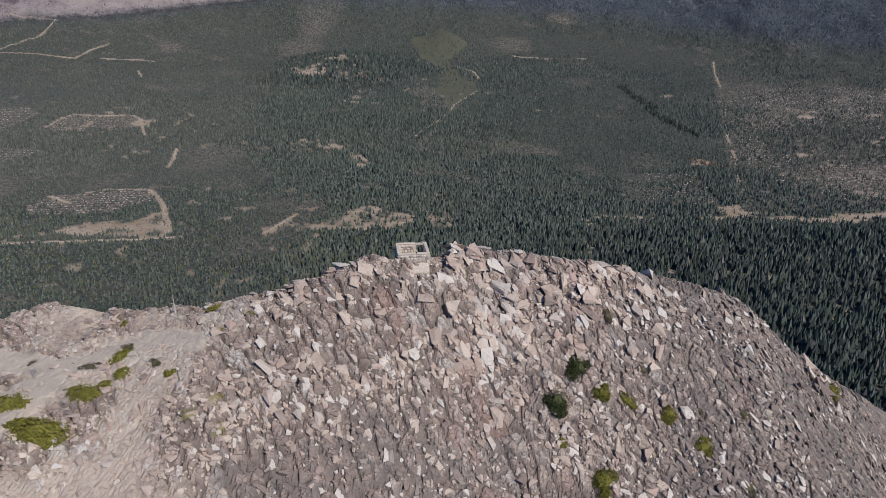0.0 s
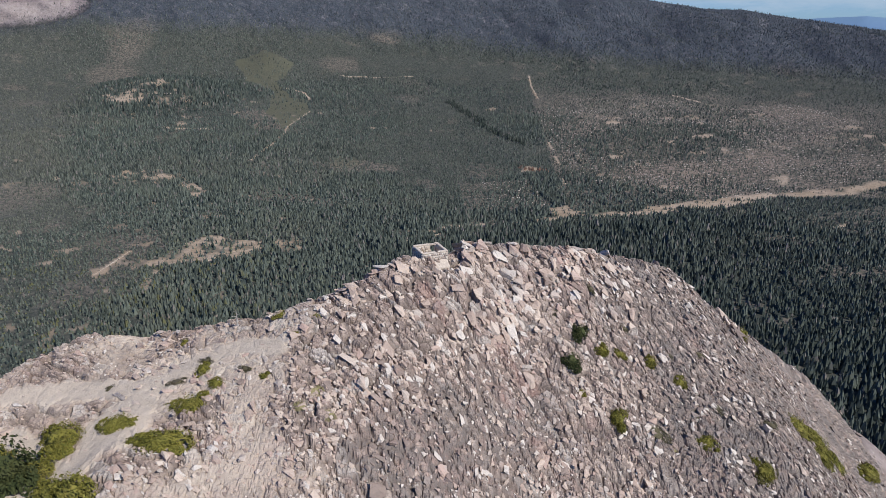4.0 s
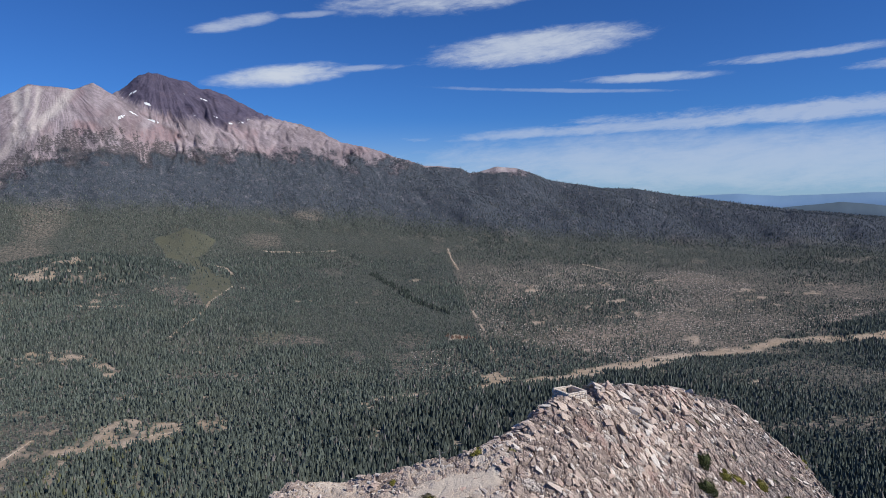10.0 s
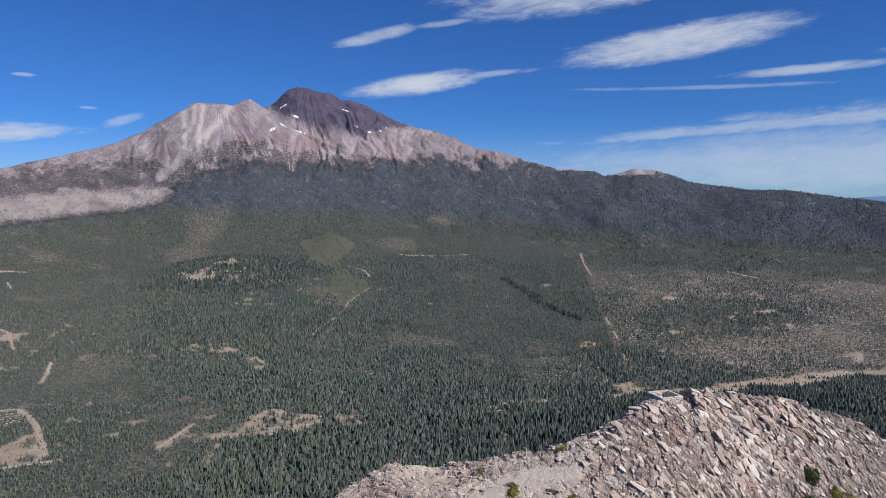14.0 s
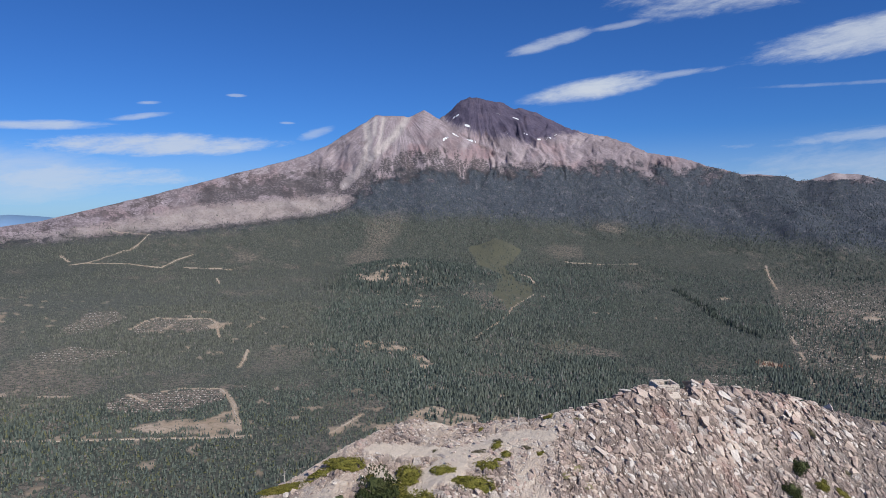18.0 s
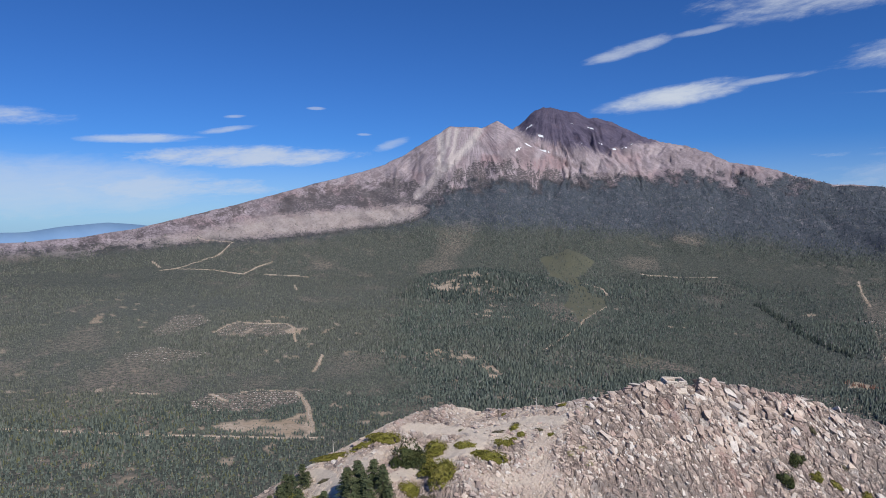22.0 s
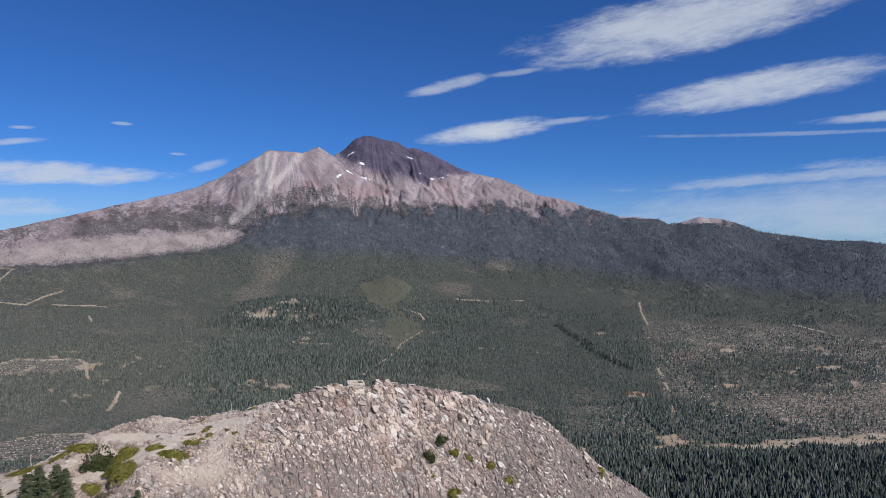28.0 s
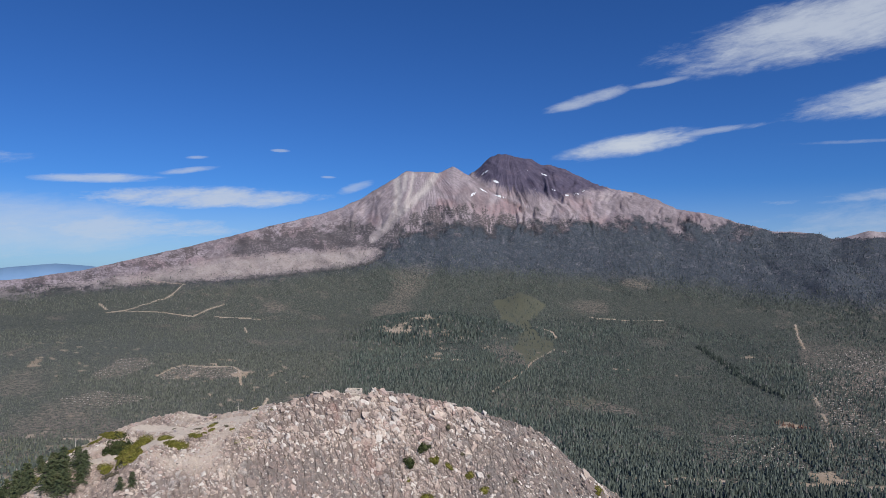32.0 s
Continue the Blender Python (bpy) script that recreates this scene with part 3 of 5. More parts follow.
    rock = k.mix(k.math("MULTIPLY", attribute(k, "mud"), 0.85), rock, k.mix(k.ramp(k.math("ADD", k.math("MULTIPLY", blotch, 0.6), k.math("MULTIPLY", speck, 0.4)), 0.4, 0.6), (0.27, 0.222, 0.205), (0.42, 0.358, 0.325)))
    rock = k.mix(k.math("MULTIPLY", attribute(k, "pale"), k.ramp(speck, 0.3, 0.6, 0.5, 1.0)), rock, k.mix(grain, (0.47, 0.41, 0.385), (0.64, 0.58, 0.55)))
    rock = k.mix(k.math("MULTIPLY", k.ramp(attribute(k, "crest"), 0.0, 0.55), k.ramp(speck, 0.36, 0.58, 0.15, 0.6)), rock, (0.150, 0.122, 0.132))
    rock = k.mix(k.math("MULTIPLY", k.ramp(attribute(k, "crest"), -0.05, -0.6), 0.5), rock, (0.455, 0.392, 0.388))
    patch = k.math("ADD", k.math("MULTIPLY", attribute(k, "scrub"), 0.62), k.math("MULTIPLY", k.math("SUBTRACT", speck, 0.5), 2.8))
    rock = k.mix(k.math("MULTIPLY", k.ramp(patch, 0.32, 0.66), 0.85), rock, k.mix(grain, (0.052, 0.052, 0.058), (0.115, 0.103, 0.102)))
    # woods carry a blue tint that stands in for distance haze
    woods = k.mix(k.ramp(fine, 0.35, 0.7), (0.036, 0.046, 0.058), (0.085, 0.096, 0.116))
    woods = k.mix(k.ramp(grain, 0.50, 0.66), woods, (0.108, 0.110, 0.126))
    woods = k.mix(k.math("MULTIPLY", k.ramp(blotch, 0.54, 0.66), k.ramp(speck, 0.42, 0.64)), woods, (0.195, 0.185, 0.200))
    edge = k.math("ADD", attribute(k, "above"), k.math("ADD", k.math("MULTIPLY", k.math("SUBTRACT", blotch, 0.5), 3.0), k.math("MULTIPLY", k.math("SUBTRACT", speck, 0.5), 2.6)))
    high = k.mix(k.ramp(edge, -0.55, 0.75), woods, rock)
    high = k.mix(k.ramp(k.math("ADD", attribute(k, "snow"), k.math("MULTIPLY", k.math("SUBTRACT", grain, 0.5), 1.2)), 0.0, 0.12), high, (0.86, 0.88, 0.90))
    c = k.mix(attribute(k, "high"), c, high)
    # scree of the butte's own flanks
    scree = k.mix(k.ramp(fine, 0.35, 0.65), (0.20, 0.16, 0.145), (0.36, 0.30, 0.275))
    c = k.mix(attribute(k, "butte"), c, scree)
    k.put(b.inputs["Base Color"], c)
    bump(k, b, k.math("ADD", k.math("MULTIPLY", k.math("ADD", k.math("MULTIPLY", streak, 0.6), k.math("ADD", k.math("MULTIPLY", speck, 0.7), rib)), k.math("MULTIPLY", k.ramp(edge, -0.4, 0.4, 2.0, 20.0), attribute(k, "high"))), k.math("MULTIPLY", fine, 3.0)), 0.7, 1.0)
    return m


def stone_colour(k, p, r):
    """Pinkish grey andesite with rust, pale and dark lichened pieces."""
    big, mid, fine = k.noise(p, 0.09, 4, 0.6), k.noise(p, 0.9, 5, 0.65), k.noise(p, 7.0, 6, 0.7)
    tone = k.noise(p, 0.23, 5, 0.65)
    c = k.mix(k.ramp(r, 0.0, 1.0), (0.45, 0.345, 0.285), (0.64, 0.525, 0.435))
    c = k.mix(k.math("MULTIPLY", k.ramp(big, 0.50, 0.68), 0.6), c, (0.50, 0.335, 0.285))
    c = k.mix(k.math("MULTIPLY", k.ramp(tone, 0.52, 0.66), 0.7), c, (0.72, 0.605, 0.50))
    c = k.mix(k.math("MULTIPLY", k.ramp(tone, 0.46, 0.34), 0.6), c, (0.46, 0.405, 0.37))
    c = k.mix(k.math("MULTIPLY", k.ramp(r, 0.80, 0.86), 0.7), c, (0.70, 0.65, 0.59))
    c = k.mix(k.math("MULTIPLY", k.math("MULTIPLY", k.ramp(r, 0.50, 0.54), k.ramp(r, 0.64, 0.60)), 0.5), c, (0.50, 0.465, 0.43))
    c = k.mix(k.math("MULTIPLY", k.ramp(r, 0.08, 0.05), 0.6), c, (0.18, 0.145, 0.13))
    c = k.mix(k.math("MULTIPLY", k.math("MULTIPLY", k.ramp(r, 0.24, 0.27), k.ramp(r, 0.34, 0.31)), 0.4), c, (0.52, 0.35, 0.30))
    c = k.mix(k.math("MULTIPLY", k.ramp(mid, 0.55, 0.72), 0.55), c, (0.27, 0.24, 0.23))
    c = k.mix(k.math("MULTIPLY", k.ramp(mid, 0.40, 0.28), 0.45), c, (0.44, 0.285, 0.235))
    c = k.mix(k.math("MULTIPLY", k.ramp(fine, 0.56, 0.72), 0.45), c, (0.24, 0.22, 0.21))
    # hairline fractures, long across the slope
    warp = k.add("ShaderNodeVectorMath")
    warp.operation = "ADD"
    tilt = k.add("ShaderNodeMapping")
    tilt.inputs["Rotation"].default_value, tilt.inputs["Scale"].default_value = (0.2, 0.1, 0.72), (0.8, 1.9, 1.6)
    k.put(tilt.inputs["Vector"], p)
    jitter = k.add("ShaderNodeTexNoise")
    jitter.inputs["Scale"].default_value = 1.4
    k.put(jitter.inputs["Vector"], p)
    k.put(warp.inputs[0], tilt.outputs[0])
    k.put(warp.inputs[1], jitter.outputs["Color"])
    split = k.add("ShaderNodeTexVoronoi")
    split.feature = "DISTANCE_TO_EDGE"
    split.inputs["Scale"].default_value = 1.25
    k.put(split.inputs["Vector"], warp.outputs[0])
    line = k.math("MULTIPLY", k.ramp(split.outputs["Distance"], 0.045, 0.006), k.ramp(k.noise(p, 0.7, 4), 0.50, 0.62))
    c = k.mix(k.math("MULTIPLY", line, 0.6), c, (0.15, 0.115, 0.10))
    return c, mid, fine


def stone_material(name, loose):
    m, k, b = material(name, 0.88)
    p = position(k)
    r = island(k) if loose else k.add("ShaderNodeObjectInfo").outputs["Random"]
    c, mid, fine = stone_colour(k, p, r)
    c = k.mix(attribute(k, "rust"), c, k.mix(fine, (0.33, 0.20, 0.165), (0.42, 0.29, 0.25)))
    c = k.mix(k.math("MULTIPLY", attribute(k, "lichen"), k.ramp(r, 0.9, 0.45)), c, k.mix(mid, (0.105, 0.085, 0.078), (0.275, 0.22, 0.195)))
    k.put(b.inputs["Base Color"], c)
    bump(k, b, k.math("ADD", k.math("MULTIPLY", mid, 0.35), k.math("MULTIPLY", fine, 0.09)), 0.8, 1.0)
    return m


def summit_material():
    m, k, b = material("summit_rubble", 0.92)
    p = position(k)
    chips = k.add("ShaderNodeTexVoronoi")
    chips.inputs["Scale"].default_value = 2.6
    k.put(chips.inputs["Vector"], p)
    sep = k.add("ShaderNodeSeparateColor")
    k.put(sep.inputs[0], chips.outputs["Color"])
    c, mid, fine = stone_colour(k, p, attribute(k, "piece"))
    c = k.mix(k.math("MULTIPLY", sep.outputs[0], 0.15), c, (0.24, 0.20, 0.185))
    grit = k.mix(k.ramp(fine, 0.3, 0.7), (0.30, 0.235, 0.205), (0.56, 0.465, 0.41))
    c = k.mix(0.25, c, grit)
    # ground off the path a little darker: soil, and painted shade between stones
    c = k.mix(k.math('MULTIPLY', k.math('SUBTRACT', 1.0, attribute(k, 'trail')), 0.08), c, (0.17, 0.12, 0.10))
    c = k.mix(k.math("MULTIPLY", k.ramp(fine, 0.5, 0.3), 0.2), c, (0.15, 0.12, 0.105))
    # joints darkened, large and small: dirt, with crevice shade put into the colour
    skew = k.add("ShaderNodeMapping")
    skew.inputs["Rotation"].default_value, skew.inputs["Scale"].default_value = (0.0, 0.0, 0.6), (1.0, 1.8, 1.4)
    k.put(skew.inputs["Vector"], p)
    joints = k.add("ShaderNodeTexVoronoi")
    joints.feature = "DISTANCE_TO_EDGE"
    joints.inputs["Scale"].default_value = 1.5
    k.put(joints.inputs["Vector"], skew.outputs[0])
    joint = k.math("MAXIMUM", k.math("MULTIPLY", k.ramp(joints.outputs["Distance"], 0.05, 0.0), 0.7), attribute(k, "crack"))
    joint = k.math("MULTIPLY", joint, k.math("SUBTRACT", 1.0, attribute(k, "trail")))
    c = k.mix(k.math("MULTIPLY", joint, 0.7), c, (0.10, 0.08, 0.07))
    dust = k.mix(k.noise(p, 1.3, 5, 0.6), (0.50, 0.42, 0.335), (0.68, 0.59, 0.485))
    dust = k.mix(k.math("MULTIPLY", k.ramp(k.noise(p, 3.2, 6, 0.7), 0.5, 0.68), 0.55), dust, (0.40, 0.345, 0.30))
    c = k.mix(attribute(k, "trail"), c, dust)
    c = k.mix(attribute(k, "rust"), c, k.mix(fine, (0.36, 0.20, 0.16), (0.45, 0.30, 0.25)))
    c = k.mix(k.math("MULTIPLY", attribute(k, "lichen"), k.ramp(mid, 0.38, 0.56)), c, k.mix(fine, (0.14, 0.12, 0.11), (0.29, 0.255, 0.23)))
    k.put(b.inputs["Base Color"], c)
    edge = k.math("ADD", k.math("MULTIPLY", k.ramp(chips.outputs["Distance"], 0.0, 0.3), -0.10), k.math("MULTIPLY", joint, -0.18))
    calm = k.math("SUBTRACT", 1.0, k.math("MULTIPLY", attribute(k, "trail"), 0.85))
    bump(k, b, k.math("ADD", k.math("MULTIPLY", k.math("ADD", edge, k.math("MULTIPLY", mid, 0.3)), calm), k.math("MULTIPLY", fine, 0.12)), 0.75, 1.0)
    return m


def leaf_material(name, low, high, dry=None, loose=True, grey=0.035):
    m, k, b = material(name, 0.75)
    p = position(k)
    r = island(k) if loose else k.noise(p, 3.0, 3)
    c = k.mix(r, low, high)
    stand = k.noise(p, 0.006 if not dry else 0.5, 4, 0.6)
    if dry:
        c = k.mix(k.math("MULTIPLY", k.ramp(stand, 0.5, 0.72), 0.7), c, dry)
    else:
        c = k.mix(k.math("MULTIPLY", k.ramp(stand, 0.45, 0.7), 0.5), c, (0.128, 0.143, 0.112))
        c = k.mix(k.math("MULTIPLY", attribute(k, "young"), 0.7), c, k.mix(r, (0.062, 0.068, 0.054), (0.190, 0.188, 0.150)))
        c = k.mix(k.math("MULTIPLY", attribute(k, "old"), 0.48), c, k.mix(r, (0.016, 0.028, 0.026), (0.078, 0.095, 0.082)))
        c = k.mix(k.math("MULTIPLY", attribute(k, "leafy"), k.ramp(r, 0.84, 0.9)), c, (0.125, 0.128, 0.062))
        c = k.mix(k.math("MULTIPLY", k.ramp(r, 0.99 - grey, 1.0 - grey), 0.8), c, (0.20, 0.178, 0.17))
    k.put(b.inputs["Base Color"], c)
    return m


LAND = land_material()
STONE, RUBBLE, SUMMIT = stone_material("stone", False), stone_material("rubble", True), summit_material()
PINE = leaf_material("pine_woods", (0.031, 0.044, 0.041), (0.156, 0.184, 0.152))
DARK_PINE = leaf_material("dark_pine_woods", (0.016, 0.028, 0.024), (0.055, 0.072, 0.058))
RED_PINE = leaf_material("dying_pine_woods", (0.15, 0.075, 0.05), (0.30, 0.165, 0.12))
# mountain trees: the blue of distance haze is put into the base colour
HAZE_PINE = leaf_material("haze_tinted_pine_woods", (0.026, 0.041, 0.056), (0.100, 0.124, 0.158), grey=0.05)
SHRUB = leaf_material("shrub_leaves", (0.098, 0.100, 0.016), (0.250, 0.228, 0.048), (0.25, 0.21, 0.06))
DARK_SHRUB = leaf_material("dark_shrub_leaves", (0.028, 0.042, 0.014), (0.070, 0.082, 0.028), (0.08, 0.085, 0.03))
DULL_SHRUB = leaf_material("dull_shrub_leaves", (0.055, 0.055, 0.03), (0.12, 0.105, 0.06), (0.15, 0.12, 0.085))
YELLOW_TUFT = leaf_material("dry_tuft", (0.20, 0.18, 0.085), (0.33, 0.29, 0.15), (0.34, 0.30, 0.2))
FIR = leaf_material("fir_needles", (0.035, 0.052, 0.026), (0.105, 0.120, 0.056), (0.12, 0.12, 0.05))


def plain_material(name, a, b2, scale, rough=0.9):
    m, k, b = material(name, rough)
    n = k.noise(position(k), scale, 6, 0.65)
    k.put(b.inputs["Base Color"], k.mix(k.ramp(n, 0.3, 0.7), a, b2))
    bump(k, b, n, 0.5, 0.05)
    return m


BARK = plain_material("bark", (0.10, 0.075, 0.055), (0.22, 0.175, 0.14), 9)
DEAD_WOOD = plain_material("dead_wood", (0.36, 0.33, 0.29), (0.58, 0.53, 0.48), 12)


def wall_stone_material():
    m, k, b = material("wall_stone", 0.92)
    p, r = position(k), k.add("ShaderNodeObjectInfo").outputs["Random"]
    n = k.noise(p, 6.0, 6, 0.7)
    c = k.mix(r, (0.46, 0.375, 0.315), (0.74, 0.665, 0.58))
    c = k.mix(k.math("MULTIPLY", k.ramp(r, 0.22, 0.14), 0.6), c, (0.30, 0.255, 0.23))
    c = k.mix(k.math("MULTIPLY", k.ramp(n, 0.5, 0.7), 0.5), c, (0.30, 0.26, 0.23))
    k.put(b.inputs["Base Color"], c)
    bump(k, b, n, 0.8, 0.08)
    return m


PALE_STONE = wall_stone_material()
MORTAR = plain_material("mortar", (0.50, 0.425, 0.355), (0.70, 0.62, 0.53), 5)


# ---- mesh helpers ----
def link_mesh(name, verts, faces, mat, parent=None, label="", shade=False):
    me = bpy.data.meshes.new(name)
    verts, faces = np.asarray(verts, np.float32), np.asarray(faces, np.int32)
    n, w = faces.shape
    me.vertices.add(len(verts))
    me.vertices.foreach_set("co", verts.ravel())
    me.loops.add(n * w)
    me.loops.foreach_set("vertex_index", faces.ravel())
    me.polygons.add(n)
    me.polygons.foreach_set("loop_start", np.arange(0, n * w, w, dtype=np.int32))
    me.polygons.foreach_set("use_smooth", np.full(n, shade))
    me.update(calc_edges=True)
    me.materials.append(mat)
    ob = new(name, me)
    if parent:
        ob.parent = parent
    return tagged(ob, label)


def part(name, bm, mat, parent, label=""):
    me = bpy.data.meshes.new(name)
    bm.to_mesh(me)
    bm.free()
    me.materials.append(mat)
    ob = new(name, me)
    ob.parent = parent
    return tagged(ob, label)


def thing(name, place, label, category, group=""):
    ob = new(name)
    ob.matrix_basis = place
    return tagged(ob, label, category, group)


def put_attr(ob, name, values):
    a = ob.data.attributes.new(name, "FLOAT", "POINT")
    a.data.foreach_set("value", np.asarray(values, np.float32).ravel())


def grid_faces(rows, cols):
    i = np.arange(rows * cols).reshape(rows, cols)
    return np.stack([i[:-1, :-1], i[:-1, 1:], i[1:, 1:], i[1:, :-1]], -1).reshape(-1, 4)


rng = np.random.default_rng(7)


# ---- the land: one sheet from the foot of the butte to the skyline ----
def build_land():
    az = np.concatenate([np.arange(-180, -54, 4.0), np.arange(-54, -44, 0.25), np.arange(-44, -16, 0.13), np.arange(-16, 20, 0.095), np.arange(20, 40, 0.15), np.arange(40, 72, 0.25), np.arange(72, 181, 4.0)])
    r = np.concatenate([[0.05, 12, 26, 40, 55], np.geomspace(70, 1000, 50)[:-1], np.arange(1000, 2200, 13.0), np.arange(2200, 3200, 18.0), np.arange(3200, 4960, 13.0)])
    A, R = np.meshgrid(np.radians(az), r)
    x, y = C0.x + R * np.sin(A), C0.y + R * np.cos(A)
    z, azd, rr, e = land_height(x, y)
    near = np.hypot(x, y - 55) < 118
    z = z - 2.5 * near - 14 * ((np.hypot(x + 8, (y - 55) / 0.72) < 78) & (y > 4))
    ob = link_mesh("ground", np.stack([x, y, z], -1).reshape(-1, 3), grid_faces(*x.shape)[:, ::-1], LAND, shade=True)
    tagged(ob, "forested volcanic plain rising to a bare snow-flecked mountain", "ground", kind="structure")
    bare, thin, grass, knob = cover(x, y)
    grass = np.maximum(grass, 0.6 * youth(x, y)) * (0.3 + 0.7 * smooth(rr, 3200, 2750))
    above, pale, snow, dark, red, burnt, scrub, crest, mud = mountain_cover(azd, e)
    across, down = fall_lines(azd, e)
    high = smooth(e - foot_line(azd) + 0.5 * fbm(azd, e, 1.5, 4, 127), -0.8, 0.8) * smooth(rr, 3000, 3200)
    high = np.maximum(high, smooth(rr, 3100, 3300) * (pale > 0.3))
    for nm, v in (("bare", bare), ("thin", thin), ("grass", grass), ("knob", knob * (1 - bare)), ("high", high), ("above", above), ("pale", pale), ("snow", snow), ("dark", dark), ("red", red), ("burnt", burnt), ("scrub", scrub), ("crest", crest), ("mud", mud), ("azimuth", azd), ("rise", e),
                  ("across", across), ("down", down), ("butte", smooth(summit_height(x, y) - land_base(x, y), -20, 20))):
        put_attr(ob, nm, v)
    return ob


def land_base(x, y):
    return np.full(x.shape, -385.0) + 25 * fbm(x, y, 60, 3, 131)


ground = build_land()


# ---- the summit ----
TRAIL = [[(-49, 29), (-49.6, 34), (-52, 39), (-54, 41.8), (-57, 44.5)], [(-49.6, 34), (-44, 37.5), (-41.5, 38.6), (-38, 39.2), (-36.2, 42), (-36, 45), (-33.6, 47.2), (-31.6, 49), (-28.5, 51), (-24.9, 51.2), (-21, 49.8)],
         [(-44.5, 51.4), (-39.8, 51.1), (-34.7, 49.6), (-31.6, 49)], [(-38, 39.2), (-42.9, 46.3)], [(-36.2, 42), (-33.1, 42.4), (-32.4, 47)]]


def summit_masks(x, y):
    wob = 0.7 * fbm(x, y, 4, 3, 141)
    trail = np.zeros(x.shape)
    for pts in TRAIL:
        trail = np.maximum(trail, smooth(to_line(x + wob, y + wob, pts), 1.9, 0.7))
    plateau = smooth(x, -15, -24) * smooth(x, -64, -54) * smooth(y, 33, 38) * smooth(fbm(x, y, 6, 4, 143), -0.25, 0.3) * 0.7
    rust = smooth(to_line(x + 6 * wob, y + 4 * wob, [(-4, 58), (-1, 54), (3, 50), (4, 46)]), 3.0, 0.3) * smooth(fbm(x, y, 2.5, 3, 147), -0.2, 0.4) * 0.55
    rust = np.maximum(rust, smooth(fbm(x, y, 12, 3, 145), 0.3, 0.65) * smooth(x, 12, 24) * 0.6)
    lichen = smooth(to_line(x + 5 * wob, y + 4 * wob, [(-10, 38), (-6, 42), (0, 46)]) - 4 * fbm(x, y, 3, 3, 149), 7, 1.5) * 0.7
    light_face = smooth(np.hypot((x + 2) / 15, (y - 57) / 9) + 0.3 * fbm(x, y, 6, 3, 157), 1.15, 0.75)
    lichen = np.maximum(lichen, smooth(fbm(x, y, 9, 4, 151), 0.2, 0.5) * 0.35) * (1 - 0.8 * light_face)
    lichen = np.maximum(lichen, smooth(x + 5 * fbm(x, y, 10, 3, 153), 13, 27) * (0.85 + 0.45 * fbm(x, y, 5, 3, 155)))
    return trail, plateau, rust, lichen


def blocks(x, y, size, seed, stretch=1.7, turn=-0.65):
    """Fractured bedrock in cells. Returns each place's facet offset, how near it is to a crack, and the cell's own number."""
    c, s = math.cos(turn), math.sin(turn)
    u, v = (x * c + y * s) / (size * stretch), (-x * s + y * c) / size
    iu, iv = np.floor(u), np.floor(v)
    best, second, off, off2, own = np.full(x.shape, 9.0), np.full(x.shape, 9.0), np.zeros(x.shape), np.zeros(x.shape), np.zeros(x.shape)
    for du in (-1, 0, 1):
        for dv in (-1, 0, 1):
            a, b = iu + du, iv + dv
            pu, pv = a + cell_rand(a, b, seed), b + cell_rand(a, b, seed + 1)
            d = np.sqrt((u - pu) ** 2 + (v - pv) ** 2)
            o = (cell_rand(a, b, seed + 2) - 0.5) + (u - pu) * (cell_rand(a, b, seed + 3) - 0.5) * 1.5 + (v - pv) * (cell_rand(a, b, seed + 4) - 0.3) * 1.6
            near = d < best
            off2 = np.where(near, off, np.where(d < second, o, off2))
            second = np.where(near, best, np.minimum(second, d))
            best, off, own = np.where(near, d, best), np.where(near, o, off), np.where(near, cell_rand(a, b, seed + 5), own)
    off = off2 + (off - off2) * (0.5 + 0.5 * smooth(second - best, 0.0, 0.28))
    return off, smooth(second - best, 0.17, 0.02), own


FOUNDATION = (-2.95, 62.5)


def summit_surface(x, y):
    trail, plateau, rust, lichen = summit_masks(x, y)
    calm = np.clip(np.maximum(trail, plateau), 0, 1)
    base = summit_height(x, y)
    crag = smooth(base, -20, -6)
    rough = 1 - 0.93 * calm
    wx, wy = x + 0.5 * fbm(x, y, 2.2, 2, 165), y + 0.5 * fbm(x, y, 2.2, 2, 166)
    o1, c1, n1 = blocks(wx, wy, 1.3, 170, 1.9)
    o2, c2, n2 = blocks(wx, wy, 0.72, 180, 1.5, -0.5)
    o4, c4, _ = blocks(wx, wy, 0.4, 186, 1.4, -0.4)
    o3, c3, _ = blocks(x + 1.4 * fbm(x, y, 5, 3, 167), y + 1.4 * fbm(x, y, 5, 3, 168), 3.3, 190, 1.6, -0.7)
    z = base + 0.5 * fbm(x, y, 9, 3, 161)
    z = z + rough * (o1 * (0.2 + 0.1 * crag) - c1 * (0.26 + 0.16 * crag) + o2 * 0.22 - c2 * 0.2 + o4 * 0.12 - c4 * 0.08) + (rough - 0.07) * (o3 * (0.14 + 0.16 * crag) - c3 * 0.12) + calm * 0.07 * fbm(x, y, 0.9, 3, 164)
    near = np.hypot(x - FOUNDATION[0], y - FOUNDATION[1])
    z = z - 1.25 * smooth(near, 5.2, 2.7)
    return z, trail, np.maximum(trail, plateau), rust, lichen, np.where(n2 > 0.45, n1, n2), rough * np.maximum(np.maximum(c1, 0.65 * c2), 0.8 * c3)


